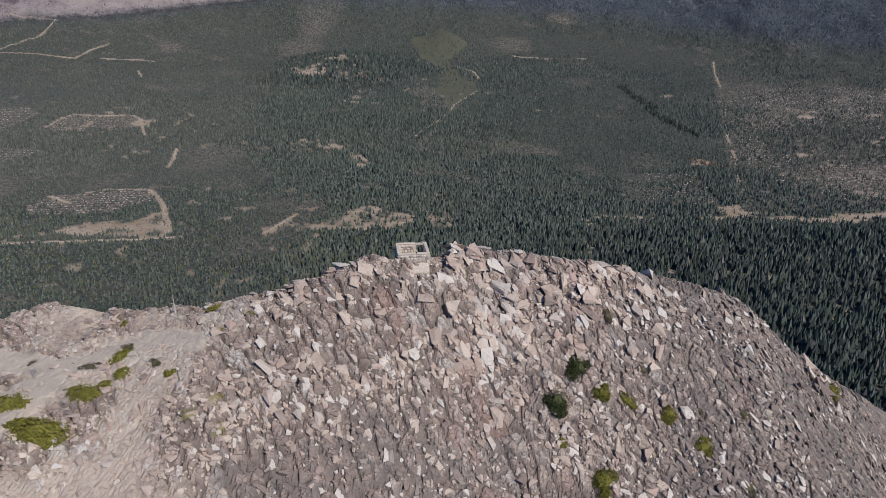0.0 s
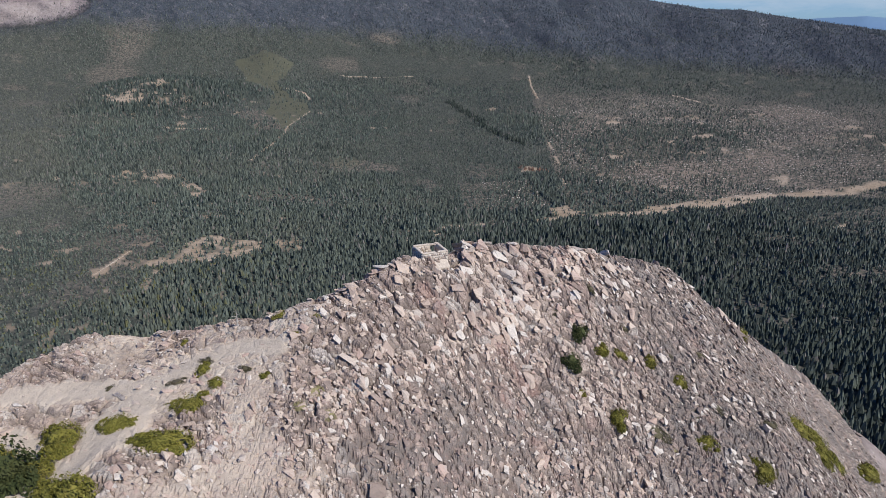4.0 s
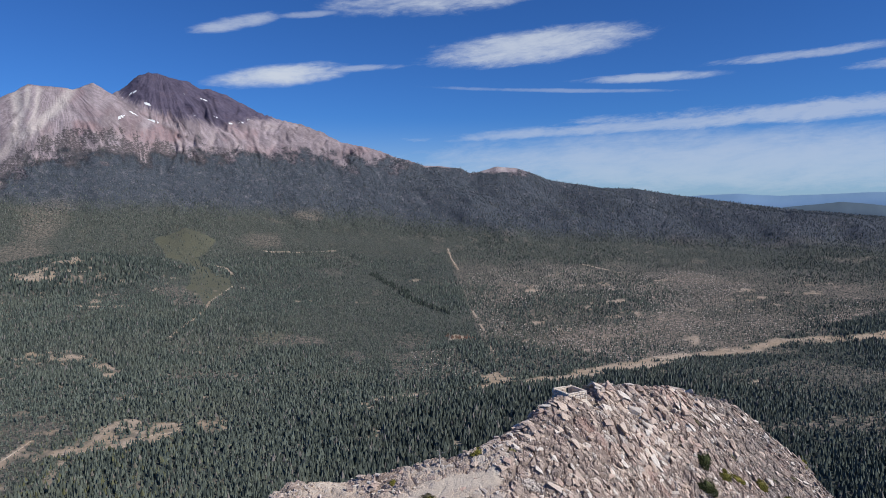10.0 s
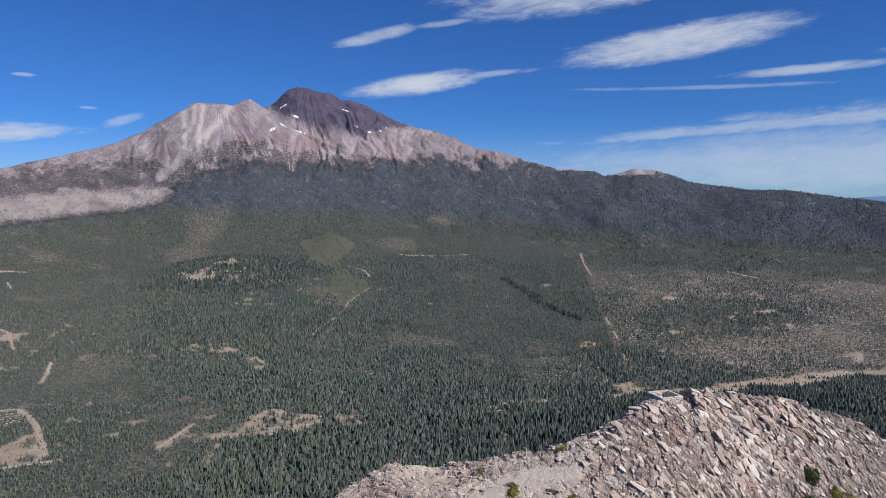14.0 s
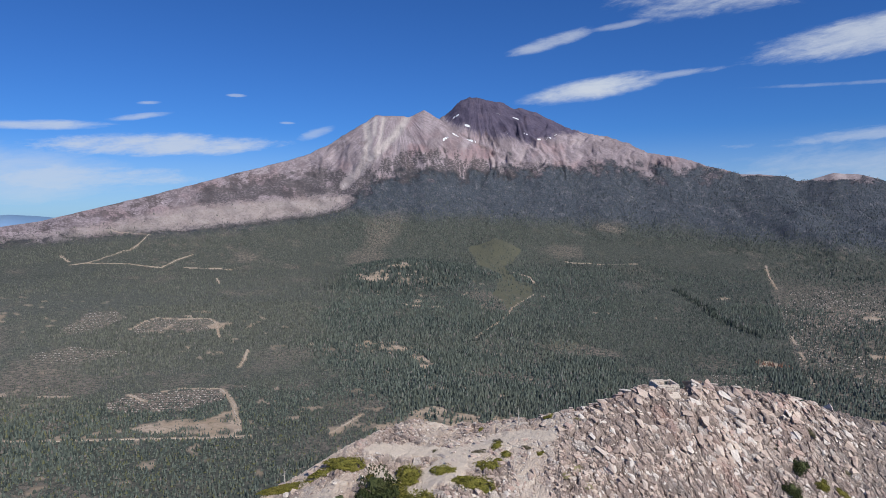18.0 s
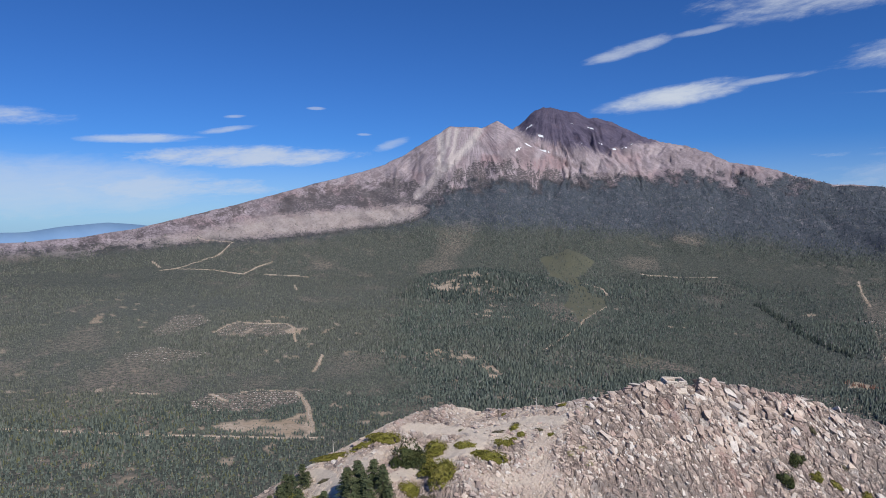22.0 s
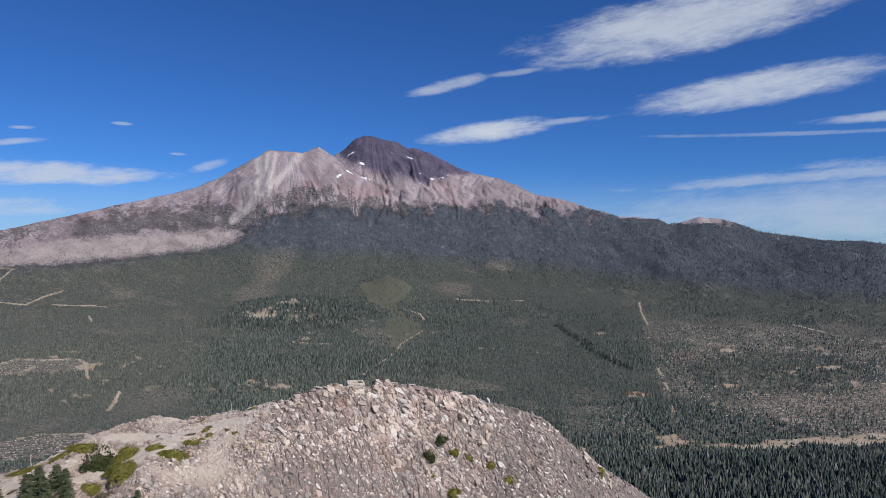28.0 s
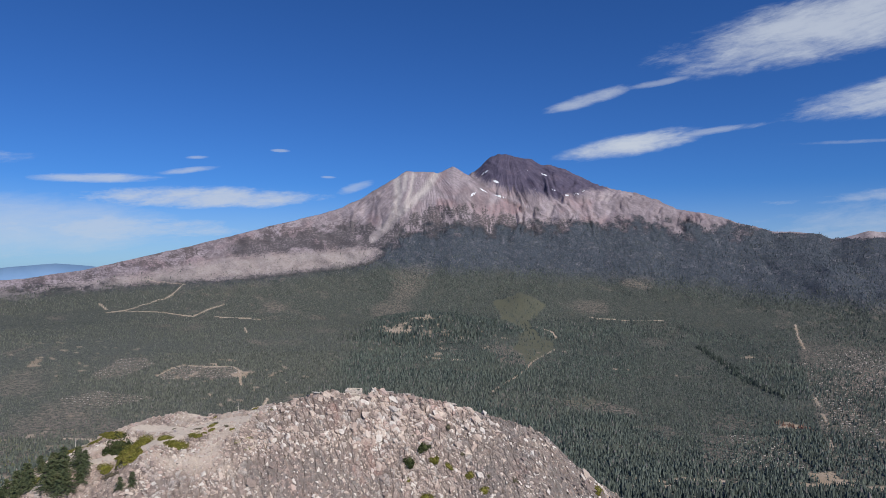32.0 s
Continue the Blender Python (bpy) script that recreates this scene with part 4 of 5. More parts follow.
def build_summit():
    x = np.concatenate([np.arange(-100, -58, 0.8), np.arange(-58, -30, 0.2), np.arange(-30, 36, 0.12), np.arange(36, 58, 0.2), np.arange(58, 84, 0.6)])
    y = np.concatenate([np.arange(-6, 26, 0.8), np.arange(26, 42, 0.28), np.arange(42, 47, 0.17), np.arange(47, 69, 0.12), np.arange(69, 74, 0.2), np.arange(74, 108, 1.0)])
    x, y = np.meshgrid(x, y)
    z, trail, dust, rust, lichen, piece, crack = summit_surface(x, y)
    edge = np.hypot((x + 8) / 1.0, (y - 55) / 0.72)
    z = z - 30 * smooth(edge, 84, 96)
    faces = grid_faces(*x.shape)
    keep = (edge < 95).ravel()
    faces = faces[keep[faces].all(1)]
    used = np.unique(faces)
    back = np.zeros(x.size, np.int64)
    back[used] = np.arange(len(used))
    ob = link_mesh("summit_ground", np.stack([x, y, z], -1).reshape(-1, 3)[used], back[faces], SUMMIT)
    tagged(ob, "shattered pinkish-grey rock summit of the butte with dusty footpath", "rock summit", kind="structure")
    for nm, v in (("trail", np.clip(dust * 0.9, 0, 1)), ("rust", rust), ("lichen", lichen), ("piece", piece), ("crack", crack)):
        put_attr(ob, nm, v.ravel()[used])
    return ob


summit = build_summit()


def rock_shape(seed, flat, corners):
    """An angular block: a box with knocked-off corners and uneven faces."""
    r = random.Random(seed)
    bm = bmesh.new()
    pts = []
    for k in range(corners):
        d = Vector((r.gauss(0, 1), r.gauss(0, 1), r.gauss(0, 1)))
        lim = sum(abs(q) ** 8 for q in d) ** 0.125
        pts.append(d / lim * r.uniform(0.82, 1.0))
    for p in pts:
        bm.verts.new((p.x, p.y, p.z * flat))
    bmesh.ops.convex_hull(bm, input=bm.verts)
    bmesh.ops.delete(bm, geom=[v for v in bm.verts if not v.link_faces], context="VERTS")
    bmesh.ops.triangulate(bm, faces=bm.faces)
    bmesh.ops.recalc_face_normals(bm, faces=bm.faces)
    bm.verts.ensure_lookup_table()
    v = np.array([q.co[:] for q in bm.verts])
    f = np.array([[q.index for q in g.verts] for g in bm.faces])
    bm.free()
    return v, f


# the first six are flat slabs, the rest lumps
ROCKS = [rock_shape(360 + i, fl, 9) for i, fl in enumerate((0.34, 0.42, 0.30, 0.48, 0.38, 0.36))] + [rock_shape(300 + i, fl, 9) for i, fl in enumerate((0.6, 0.5, 0.55, 0.45))]


def turn_matrices(normal, yaw, tip):
    """Rotations that lay a block on the slope, turned by yaw and tipped a little."""
    z = normal + tip
    z /= np.linalg.norm(z, axis=1, keepdims=True)
    h = np.stack([np.cos(yaw), np.sin(yaw), np.zeros_like(yaw)], 1)
    x = h - (h * z).sum(1, keepdims=True) * z
    x /= np.linalg.norm(x, axis=1, keepdims=True)
    return np.stack([x, np.cross(z, x), z], 2)


def slope_normal(x, y):
    h = 0.8
    gx = (summit_height(x + h, y) - summit_height(x - h, y)) / (2 * h)
    gy = (summit_height(x, y + h) - summit_height(x, y - h)) / (2 * h)
    n = np.stack([-gx, -gy, np.ones_like(gx)], 1)
    return n / np.linalg.norm(n, axis=1, keepdims=True)


def strewn(count, low, high, area, power, keep, slabs=False):
    x0, x1, y0, y1 = area
    x, y = rng.uniform(x0, x1, count), rng.uniform(y0, y1, count)
    ok = rng.random(count) < keep(x, y)
    x, y = x[ok], y[ok]
    n = len(x)
    size = low * (high / low) ** (rng.random(n) ** power)
    yaw = np.where(rng.random(n) < 0.65, rng.normal(-0.72, 0.35, n), rng.uniform(-3.14, 3.14, n))
    tip = np.stack([rng.normal(0.16, 0.26, n), rng.normal(-0.10, 0.26, n), np.zeros(n)], 1)
    kind = rng.integers(0, len(ROCKS), n)
    lift = rng.uniform(-0.06, 0.08, n) * size
    if slabs:
        tip = np.stack([rng.normal(0.26, 0.14, n), rng.normal(-0.02, 0.14, n), np.zeros(n)], 1)
        kind = rng.integers(0, 6, n)
        lift = rng.uniform(-0.05, 0.12, n) * size
        yaw = np.where(rng.random(n) < 0.55, rng.normal(-0.72, 0.5, n), rng.uniform(-3.14, 3.14, n))
    rot = turn_matrices(slope_normal(x, y), yaw, tip)
    z = summit_surface(x, y)[0]
    scale = size[:, None] * np.stack([rng.uniform(0.85, 1.45, n), rng.uniform(0.6, 1.05, n), rng.uniform(0.6, 1.2, n)], 1) * 0.5
    return np.stack([x, y, z + lift], 1), rot, scale, kind


def rock_density(x, y):
    trail, dust, rust, lichen = summit_masks(x, y)
    h = summit_height(x, y)
    return np.clip(1 - np.maximum(trail, dust) * 0.93, 0, 1) * smooth(np.hypot(x - FOUNDATION[0], y - FOUNDATION[1]), 2.3, 2.8) * smooth(np.hypot(x + 8, (y - 55) / 0.72), 93, 82) * (0.22 + 0.78 * smooth(fbm(x, y, 5, 4, 191), -0.22, 0.28))


def loose_density(x, y):
    """Less loose rock lies on the solid crest."""
    return rock_density(x, y) * (1 - 0.6 * smooth(summit_height(x, y), -12, -7) * smooth(x, -26, -16))


def crag_density(x, y):
    return rock_density(x, y) * (0.12 + 0.88 * smooth(summit_height(x, y), -15, -6)) * smooth(x, -22, -12) * smooth(np.hypot(x - FOUNDATION[0], y - FOUNDATION[1]), 2.8, 4.2)


def slab_density(x, y):
    face = np.exp(-((x - 1) / 11) ** 2 - ((y - 59) / 6) ** 2) + 0.6 * np.exp(-((x - 17) / 12) ** 2 - ((y - 62) / 6) ** 2)
    return np.clip(rock_density(x, y) * smooth(face + 0.4 * fbm(x, y, 6, 3, 195), 0.2, 0.7), 0, 1) * smooth(np.hypot(x - FOUNDATION[0], y - FOUNDATION[1]), 3.4, 4.8)


def grit_density(x, y):
    """Small stones lie everywhere, thinner on the path."""
    trail = summit_masks(x, y)[0]
    return np.clip(0.25 + 0.75 * loose_density(x, y), 0, 1) * (1 - 0.75 * trail) * smooth(np.hypot(x - FOUNDATION[0], y - FOUNDATION[1]), 2.3, 2.8)


def merge_rocks(sets, name, label):
    vs, fs, at, base = [], [], [], 0
    for pos, rot, scale, kind in sets:
        for i, (v, f) in enumerate(ROCKS):
            m = kind == i
            if not m.any():
                continue
            w = np.einsum("nij,nvj->nvi", rot[m], v[None] * scale[m][:, None]) + pos[m][:, None]
            cnt = m.sum()
            vs.append(w.reshape(-1, 3))
            fs.append((f[None] + (np.arange(cnt) * len(v))[:, None, None] + base).reshape(-1, 3))
            base += cnt * len(v)
            at.append(np.repeat(pos[m], len(v), 0))
    ob = tagged(link_mesh(name, np.concatenate(vs), np.concatenate(fs), RUBBLE, summit), label, kind="stuff")
    at = np.concatenate(at)
    trail, dust, rust, lichen = summit_masks(at[:, 0], at[:, 1])
    put_attr(ob, "rust", rust)
    put_attr(ob, "lichen", lichen)
    return ob


def build_rocks():
    area = (-80, 66, 14, 86)
    slabs = strewn(2600, 0.8, 2.2, (-20, 34, 48, 70), 1.9, slab_density, True)
    crags = strewn(4200, 0.7, 1.9, (-34, 60, 30, 74), 2.0, crag_density, True)
    medium = strewn(17000, 0.28, 1.25, (-80, 84, 14, 86), 2.2, loose_density)
    plates = strewn(17000, 0.30, 1.15, (-34, 66, 28, 73), 1.7, rock_density, True)
    small = strewn(24000, 0.14, 0.40, (-58, 62, 22, 80), 1.2, grit_density)
    pinnacles = strewn(110, 1.0, 2.4, (17, 34, 65.5, 71), 1.0, rock_density)
    crags = tuple(np.concatenate(q) for q in zip(crags, slabs))
    outcrop = strewn(46, 1.2, 2.8, (44, 50, 66.5, 71), 1.0, rock_density)
    crags = tuple(np.concatenate(q) for q in zip(crags, pinnacles, outcrop))
    # the largest blocks of the crest face are pieces of their own
    pos, rot, scale, kind = crags
    order = np.argsort(-scale[:, 0] * (np.hypot(pos[:, 0] - 4, pos[:, 1] - 57) < 26))
    own, rest = order[:300], order[300:]
    meshes = []
    for i, (v, f) in enumerate(ROCKS):
        me = bpy.data.meshes.new("rock")
        me.from_pydata(v.tolist(), [], f.tolist())
        me.materials.append(STONE)
        meshes.append(me)
    for j in own:
        ob = new("rock", meshes[kind[j]])
        m = Matrix.Identity(4)
        for a in range(3):
            for b in range(3):
                m[a][b] = float(rot[j][a][b] * scale[j][b])
            m[a][3] = float(pos[j][a])
        ob.parent = summit
        ob.matrix_basis = m
    merge_rocks([(pos[rest], rot[rest], scale[rest], kind[rest]), medium, plates], "boulders", "tumbled angular pinkish-grey boulders")
    merge_rocks([small], "rubble", "loose broken stones between the boulders")


build_rocks()


# ---- woods of the plain ----
def crown_near():
    v, f = [], []
    for lo, hi, rad in ((0.08, 0.66, 0.235), (0.36, 1.0, 0.165)):
        b = len(v)
        for i in range(4):
            a = i * math.tau / 4
            v.append((rad * math.cos(a), rad * math.sin(a), lo))
        v.append((0, 0, hi))
        f += [(b + i, b + (i + 1) % 4, b + 4) for i in range(4)]
    return np.array(v), np.array(f)


def crown_far(sides):
    v = [(0.22 * math.cos(i * math.tau / sides), 0.22 * math.sin(i * math.tau / sides), 0.0) for i in range(sides)] + [(0, 0, 1.0)]
    return np.array(v), np.array([(i, (i + 1) % sides, sides) for i in range(sides)])


def plant(x, y, h, shape, mat, name, label):
    v, f = shape
    n = len(x)
    z = land_height(x, y)[0]
    a = rng.uniform(0, math.tau, n)
    c, s = np.cos(a)[:, None], np.sin(a)[:, None]
    wide = h * rng.uniform(0.95, 1.5, n)
    rag = rng.uniform(0.7, 1.25, (n, len(v)))
    vx, vy = v[None, :, 0] * rag, v[None, :, 1] * rag
    px = x[:, None] + wide[:, None] * (vx * c - vy * s)
    py = y[:, None] + wide[:, None] * (vx * s + vy * c)
    pz = z[:, None] + h[:, None] * v[None, :, 2] - 0.5
    faces = (f[None] + (np.arange(n) * len(v))[:, None, None]).reshape(-1, 3)
    ob = link_mesh(name, np.stack([px, py, pz], -1).reshape(-1, 3), faces, mat)
    for nm, w in (("young", youth(x, y)), ("old", old_stand(x, y)), ("leafy", smooth(x, 150, -200) * smooth(y, 1500, 1150))):
        put_attr(ob, nm, np.repeat(w, len(v)))
    return tagged(ob, label, "forest", kind="stuff")


def sector(r0, r1, a0, a1, step):
    """Places about one step apart in a sector of the plain."""
    n = int(math.radians(a1 - a0) / 2 * (r1 * r1 - r0 * r0) / step ** 2)
    r = np.sqrt(rng.uniform(r0 * r0, r1 * r1, n))
    a = np.radians(rng.uniform(a0, a1, n))
    return C0.x + r * np.sin(a), C0.y + r * np.cos(a)


def old_stand(x, y):
    """Where tall dark timber stands: below the butte's eastern foot."""
    hill = 0.75 * smooth(np.exp(-((x + 400) / 330) ** 2 - ((y - 2800) / 300) ** 2) + 0.3 * fbm(x, y, 150, 3, 207), 0.25, 0.6)
    return np.maximum(hill, smooth(x, 60, 330) * smooth(x, 1250, 850) * smooth(y + 0.06 * x + 40 * fbm(x, y, 120, 3, 205), 1290, 1190))


def stand_height(x, y, bare, thin, grass):
    old = smooth(fbm(x, y, 500, 3, 201), -0.25, 0.25)
    h = (9.0 + 5.5 * old) * (1 - 0.35 * youth(x, y))
    az, r = polar(x, y)
    h = h * np.interp(r, [0, 1300, 2000, 3200], [0.92, 0.86, 0.82, 0.7])
    h = h * (1 + 0.35 * np.exp(-((x + 420) / 300) ** 2 - ((y - 2850) / 260) ** 2))
    h = h * (1 - 0.4 * thin) * (1 - 0.45 * bare)
    return h * (1 + 0.55 * old_stand(x, y)) * rng.uniform(0.6, 1.25, len(x))


def build_woods():
    for r0, r1, step, shape, name, label in ((600, 1750, 5.95, crown_near(), "near_forest", "dense dark green conifer forest below the butte"),
                                             (1750, 2500, 5.7, crown_far(4), "plain_forest", "even dark green conifer plantation on the plain"),
                                             (2500, 3850, 7.8, crown_far(3), "far_forest", "distant dark conifer forest at the foot of the mountain")):
        x, y = sector(r0, r1, -52, 70, step)
        bare, thin, grass, knob = cover(x, y)
        keep = rng.random(len(x)) < (1 - 0.88 * bare) * (1 - 0.72 * thin) * (1 - 0.92 * knob) * (1 - 0.25 * grass)
        azd, rr = polar(x, y)
        rise = land_height(x, y)[3]
        keep &= (rr < 3200) | (rise < foot_line(azd) + rng.normal(0, 0.6, len(x)))
        keep &= summit_height(x, y) < -372 + 22 * fbm(x, y, 60, 3, 131)
        x, y = x[keep], y[keep]
        h = stand_height(x, y, bare[keep], thin[keep], grass[keep])
        plant(x, y, h, shape, PINE, name, label)
    # a dark seam of taller trees along a creek, and a few reddish dying ones
    t = rng.uniform(0, 1, 260)
    x, y = np.interp(t, [0, .4, .65, 1], [697, 717, 725, 776]) + rng.normal(0, 9, 260), np.interp(t, [0, .4, .65, 1], [2597, 2333, 2172, 1967]) + rng.normal(0, 9, 260)
    plant(x, y, rng.uniform(10, 17, 260), crown_near(), DARK_PINE, "creek_trees", "taller dark conifers in a line along a creek")
    t = rng.uniform(0, 1, 46)
    plant(688 + 62 * t + rng.normal(0, 4, 46), 1768 - 52 * t + rng.normal(0, 9, 46), rng.uniform(6, 11, 46), crown_near(), RED_PINE, "dying_trees", "small group of rust-red dying conifers")
    # woods that climb the mountain
    x, y = sector(3450, 4780, -50, 68, 9.5)
    z, az, r, e = land_height(x, y)
    above, pale, snow, dark, red, burnt, scrub, crest, mud = mountain_cover(az, e)
    keep = rng.random(len(x)) < smooth(above + 1.8 * fbm(az, e * 1.3, 0.4, 4, 213), 0.8, -1.0) * (pale < 0.3) * (0.6 + 0.4 * smooth(fbm(x, y, 160, 4, 211), -0.2, 0.3))
    x, y, low = x[keep], y[keep], (e < foot_line(az) + 0.5 * fbm(az, e, 1.5, 4, 127) + rng.normal(0, 0.6, len(x)))[keep]
    plant(x[low], y[low], rng.uniform(5, 10, low.sum()), crown_far(3), PINE, "foothill_forest", "olive-green forest where the plain meets the mountain")
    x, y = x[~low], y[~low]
    plant(x, y, rng.uniform(5, 11, len(x)), crown_far(3), HAZE_PINE, "mountain_forest", "dark forest on the mountain's lower slopes, tinted blue for haze")


build_woods()


DIRT = plain_material("track_dirt", (0.34, 0.275, 0.21), (0.56, 0.48, 0.39), 0.12)


def build_tracks():
    """Pale dirt tracks draped over the plain, with uneven edges."""
    for pts, half in ROADS:
        p = np.array(pts, float)
        seg = np.hypot(*np.diff(p, axis=0).T)
        at = np.concatenate([[0], np.cumsum(seg)])
        u = np.arange(0, at[-1] + 5, 8.0)
        cx, cy = np.interp(u, at, p[:, 0]), np.interp(u, at, p[:, 1])
        cx, cy = cx + 5 * fbm(u, u * 0 + half * 9, 70, 3, 301), cy + 5 * fbm(u, u * 0 - half * 7, 70, 3, 302)
        dx, dy = np.gradient(cx), np.gradient(cy)
        ln = np.hypot(dx, dy) + 1e-6
        wide = np.interp(cy, [1100, 2600], [0.36, 0.44]) * half * np.clip(0.85 + 1.5 * fbm(u, u * 0 + p[0, 0], 55, 4, 303), 0.12, 1.7)
        rows = []
        for side, drop in ((-1.25, -1.2), (-1.0, 0.45), (0.0, 0.6), (1.0, 0.45), (1.25, -1.2)):
            x, y = cx - dy / ln * wide * side, cy + dx / ln * wide * side
            rows.append(np.stack([x, y, land_height(x, y)[0] + drop], -1))
        tagged(link_mesh("dirt_track", np.concatenate(rows), grid_faces(5, len(u))[:, ::-1], DIRT, shade=True), "pale dusty dirt track through the conifer forest", "track", kind="structure")


build_tracks()


def build_slash():
    """Pale heaps of cut branches and stumps in rows over the thinned stands."""
    xs, ys = [], []
    for x0, x1, y0, y1, turn in ((-900, -600, 1230, 1490, 0.2), (400, 2000, 1330, 2500, -0.25), (-1390, -890, 1600, 2080, 0.15), (1000, 1500, 930, 1160, -0.3)):
        u, v = np.meshgrid(np.arange(0, 1600, 9.0), np.arange(0, 1600, 17.0))
        u, v = (u + rng.uniform(-4, 4, u.shape)).ravel(), (v + rng.uniform(-2, 2, v.shape)).ravel()
        x, y = x0 + u * math.cos(turn) - v * math.sin(turn), y0 - 200 + u * math.sin(turn) + v * math.cos(turn)
        thin = cover(x, y)[1]
        ok = (x > x0) & (x < x1) & (y > y0) & (y < y1) & (thin > 0.5) & (rng.random(len(x)) < np.where(x < 0, 0.8, 0.5))
        xs.append(x[ok])
        ys.append(y[ok])
    x, y = np.concatenate(xs), np.concatenate(ys)
    v = np.array([(1, 0, 0), (0.2, 0.8, 0), (-1, 0.1, 0), (-0.1, -0.7, 0), (0.1, 0, 0.5)])
    f = np.array([(0, 1, 4), (1, 2, 4), (2, 3, 4), (3, 0, 4)])
    n = len(x)
    z, s = land_height(x, y)[0], rng.uniform(1.4, 3.6, n)
    w = v[None] * s[:, None, None] * rng.uniform(0.7, 1.3, (n, 5, 1)) + np.stack([x, y, z], 1)[:, None]
    ob = link_mesh("slash_heaps", w.reshape(-1, 3), (f[None] + (np.arange(n) * 5)[:, None, None]).reshape(-1, 3), DEAD_WOOD)
    tagged(ob, "pale heaps of cut branches in rows between thinned trees", "slash", kind="stuff")


build_slash()


# ---- far hills on the horizon, their haze put into blue base colours ----
def far_hills(name, line, r, mat, label):
    az = np.linspace(line[0][0], line[-1][0], 160)
    el = np.interp(az, [p[0] for p in line], [p[1] for p in line]) + 0.05 * fbm(az, az * 0, 2.5, 4, 221)
    rows = []
    for k, dr in ((0.0, -60), (0.55, -25), (1.0, 0), (0.5, 25)):
        e = -4 + (el + 4) * k
        rr = r + dr
        rows.append(np.stack([C0.x + rr * np.sin(np.radians(az)), C0.y + rr * np.cos(np.radians(az)), C0.z + rr * np.tan(np.radians(e))], -1))
    ob = link_mesh(name, np.concatenate(rows), grid_faces(4, 160), mat, shade=True)
    return tagged(ob, label, "hills", kind="structure")


# blue stands in for distance haze, paler on the farther hills
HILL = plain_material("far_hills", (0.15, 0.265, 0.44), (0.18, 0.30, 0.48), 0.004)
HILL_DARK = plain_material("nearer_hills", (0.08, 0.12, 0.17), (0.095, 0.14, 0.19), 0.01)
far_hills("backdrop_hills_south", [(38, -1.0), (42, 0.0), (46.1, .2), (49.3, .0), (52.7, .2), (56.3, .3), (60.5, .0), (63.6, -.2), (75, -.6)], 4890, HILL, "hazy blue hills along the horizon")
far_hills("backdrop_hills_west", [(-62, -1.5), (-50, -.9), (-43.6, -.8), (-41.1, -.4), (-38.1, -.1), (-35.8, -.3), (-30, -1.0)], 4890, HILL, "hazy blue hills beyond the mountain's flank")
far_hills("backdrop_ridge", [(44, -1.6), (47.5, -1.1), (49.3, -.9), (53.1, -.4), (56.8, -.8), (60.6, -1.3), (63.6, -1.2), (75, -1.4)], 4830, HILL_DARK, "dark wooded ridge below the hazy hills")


# ---- shrubs, small firs and snags on the summit ----
def leaf_cloud(n, place, size, seed):
    """n small leaf sprays, each a bent quad, at the points that place() gives."""
    r = random.Random(seed)
    v, f = [], []
    for i in range(n):
        p, nrm = place(r)
        t = Vector((r.uniform(-1, 1), r.uniform(-1, 1), r.uniform(-0.6, 0.9)))
        n2 = (nrm + t * 0.75).normalized()
        a = n2.orthogonal().normalized()
        a.rotate(Matrix.Rotation(r.uniform(0, 6.28), 3, n2))
        b = n2.cross(a)
        s = size * r.uniform(0.6, 1.4)
        k = len(v)
        v += [tuple(p - a * s), tuple(p + b * s * 0.55 + n2 * s * 0.2), tuple(p + a * s), tuple(p - b * s * 0.55 + n2 * s * 0.2)]
        f.append((k, k + 1, k + 2, k + 3))
    return np.array(v), np.array(f)


def shrub(mat, label, category, seed, tall, n=900):
    """A low mound about one metre in half width, with lobes, leaves and a few stems."""
    r0 = random.Random(seed)
    lobes = [(Vector((0, 0, 0)), 0.72)] + [(Vector((r0.uniform(-.6, .6), r0.uniform(-.6, .6), 0)), r0.uniform(0.3, 0.5)) for _ in range(6)]

    def place(r):
        c, rad = r.choice(lobes)
        while True:
            d = Vector((r.gauss(0, 1), r.gauss(0, 1), abs(r.gauss(0, 1)))).normalized()
            p = c + d * rad * r.uniform(0.82, 1.04) * (0.98 + 0.4 * noise.noise(d * 2.6 + c * 3 + Vector((seed, 0, 0))))
            p.z *= tall
            if noise.noise(p * 3.1 + Vector((0, seed, 0))) > -0.4:
                return p, Vector((d.x, d.y, d.z / max(tall, .3))).normalized()

    ob = thing("shrub", Matrix.Identity(4), label, category, "shrubs of the summit")
    v, f = leaf_cloud(n * 6, place, 0.036, seed)
    link_mesh("foliage", v, f, mat, ob)
    bm = bmesh.new()
    for i in range(7):
        a = r0.uniform(0, 6.28)
        d = Vector((math.cos(a), math.sin(a), 0.6 * tall)) * r0.uniform(0.4, 0.7)
        m = Matrix.Translation(d / 2) @ d.to_track_quat("Z", "Y").to_matrix().to_4x4()
        bmesh.ops.create_cone(bm, segments=5, radius1=0.035, radius2=0.012, depth=d.length, matrix=m)
    part("stems", bm, BARK, ob)
    # the shaded heart of the shrub, a lumpy low mass of twigs
    bm = bmesh.new()
    bmesh.ops.create_icosphere(bm, subdivisions=2, radius=0.58)
    for q in bm.verts:
        q.co *= 0.85 + 0.3 * noise.noise(q.co * 2.3 + Vector((seed, 0, 0)))
        q.co.z = max(q.co.z, -0.15) * tall
    part("twig_mass", bm, mat, ob)
    return ob


def ground_at(x, y):
    return float(summit_surface(np.array([float(x)]), np.array([float(y)]))[0][0])


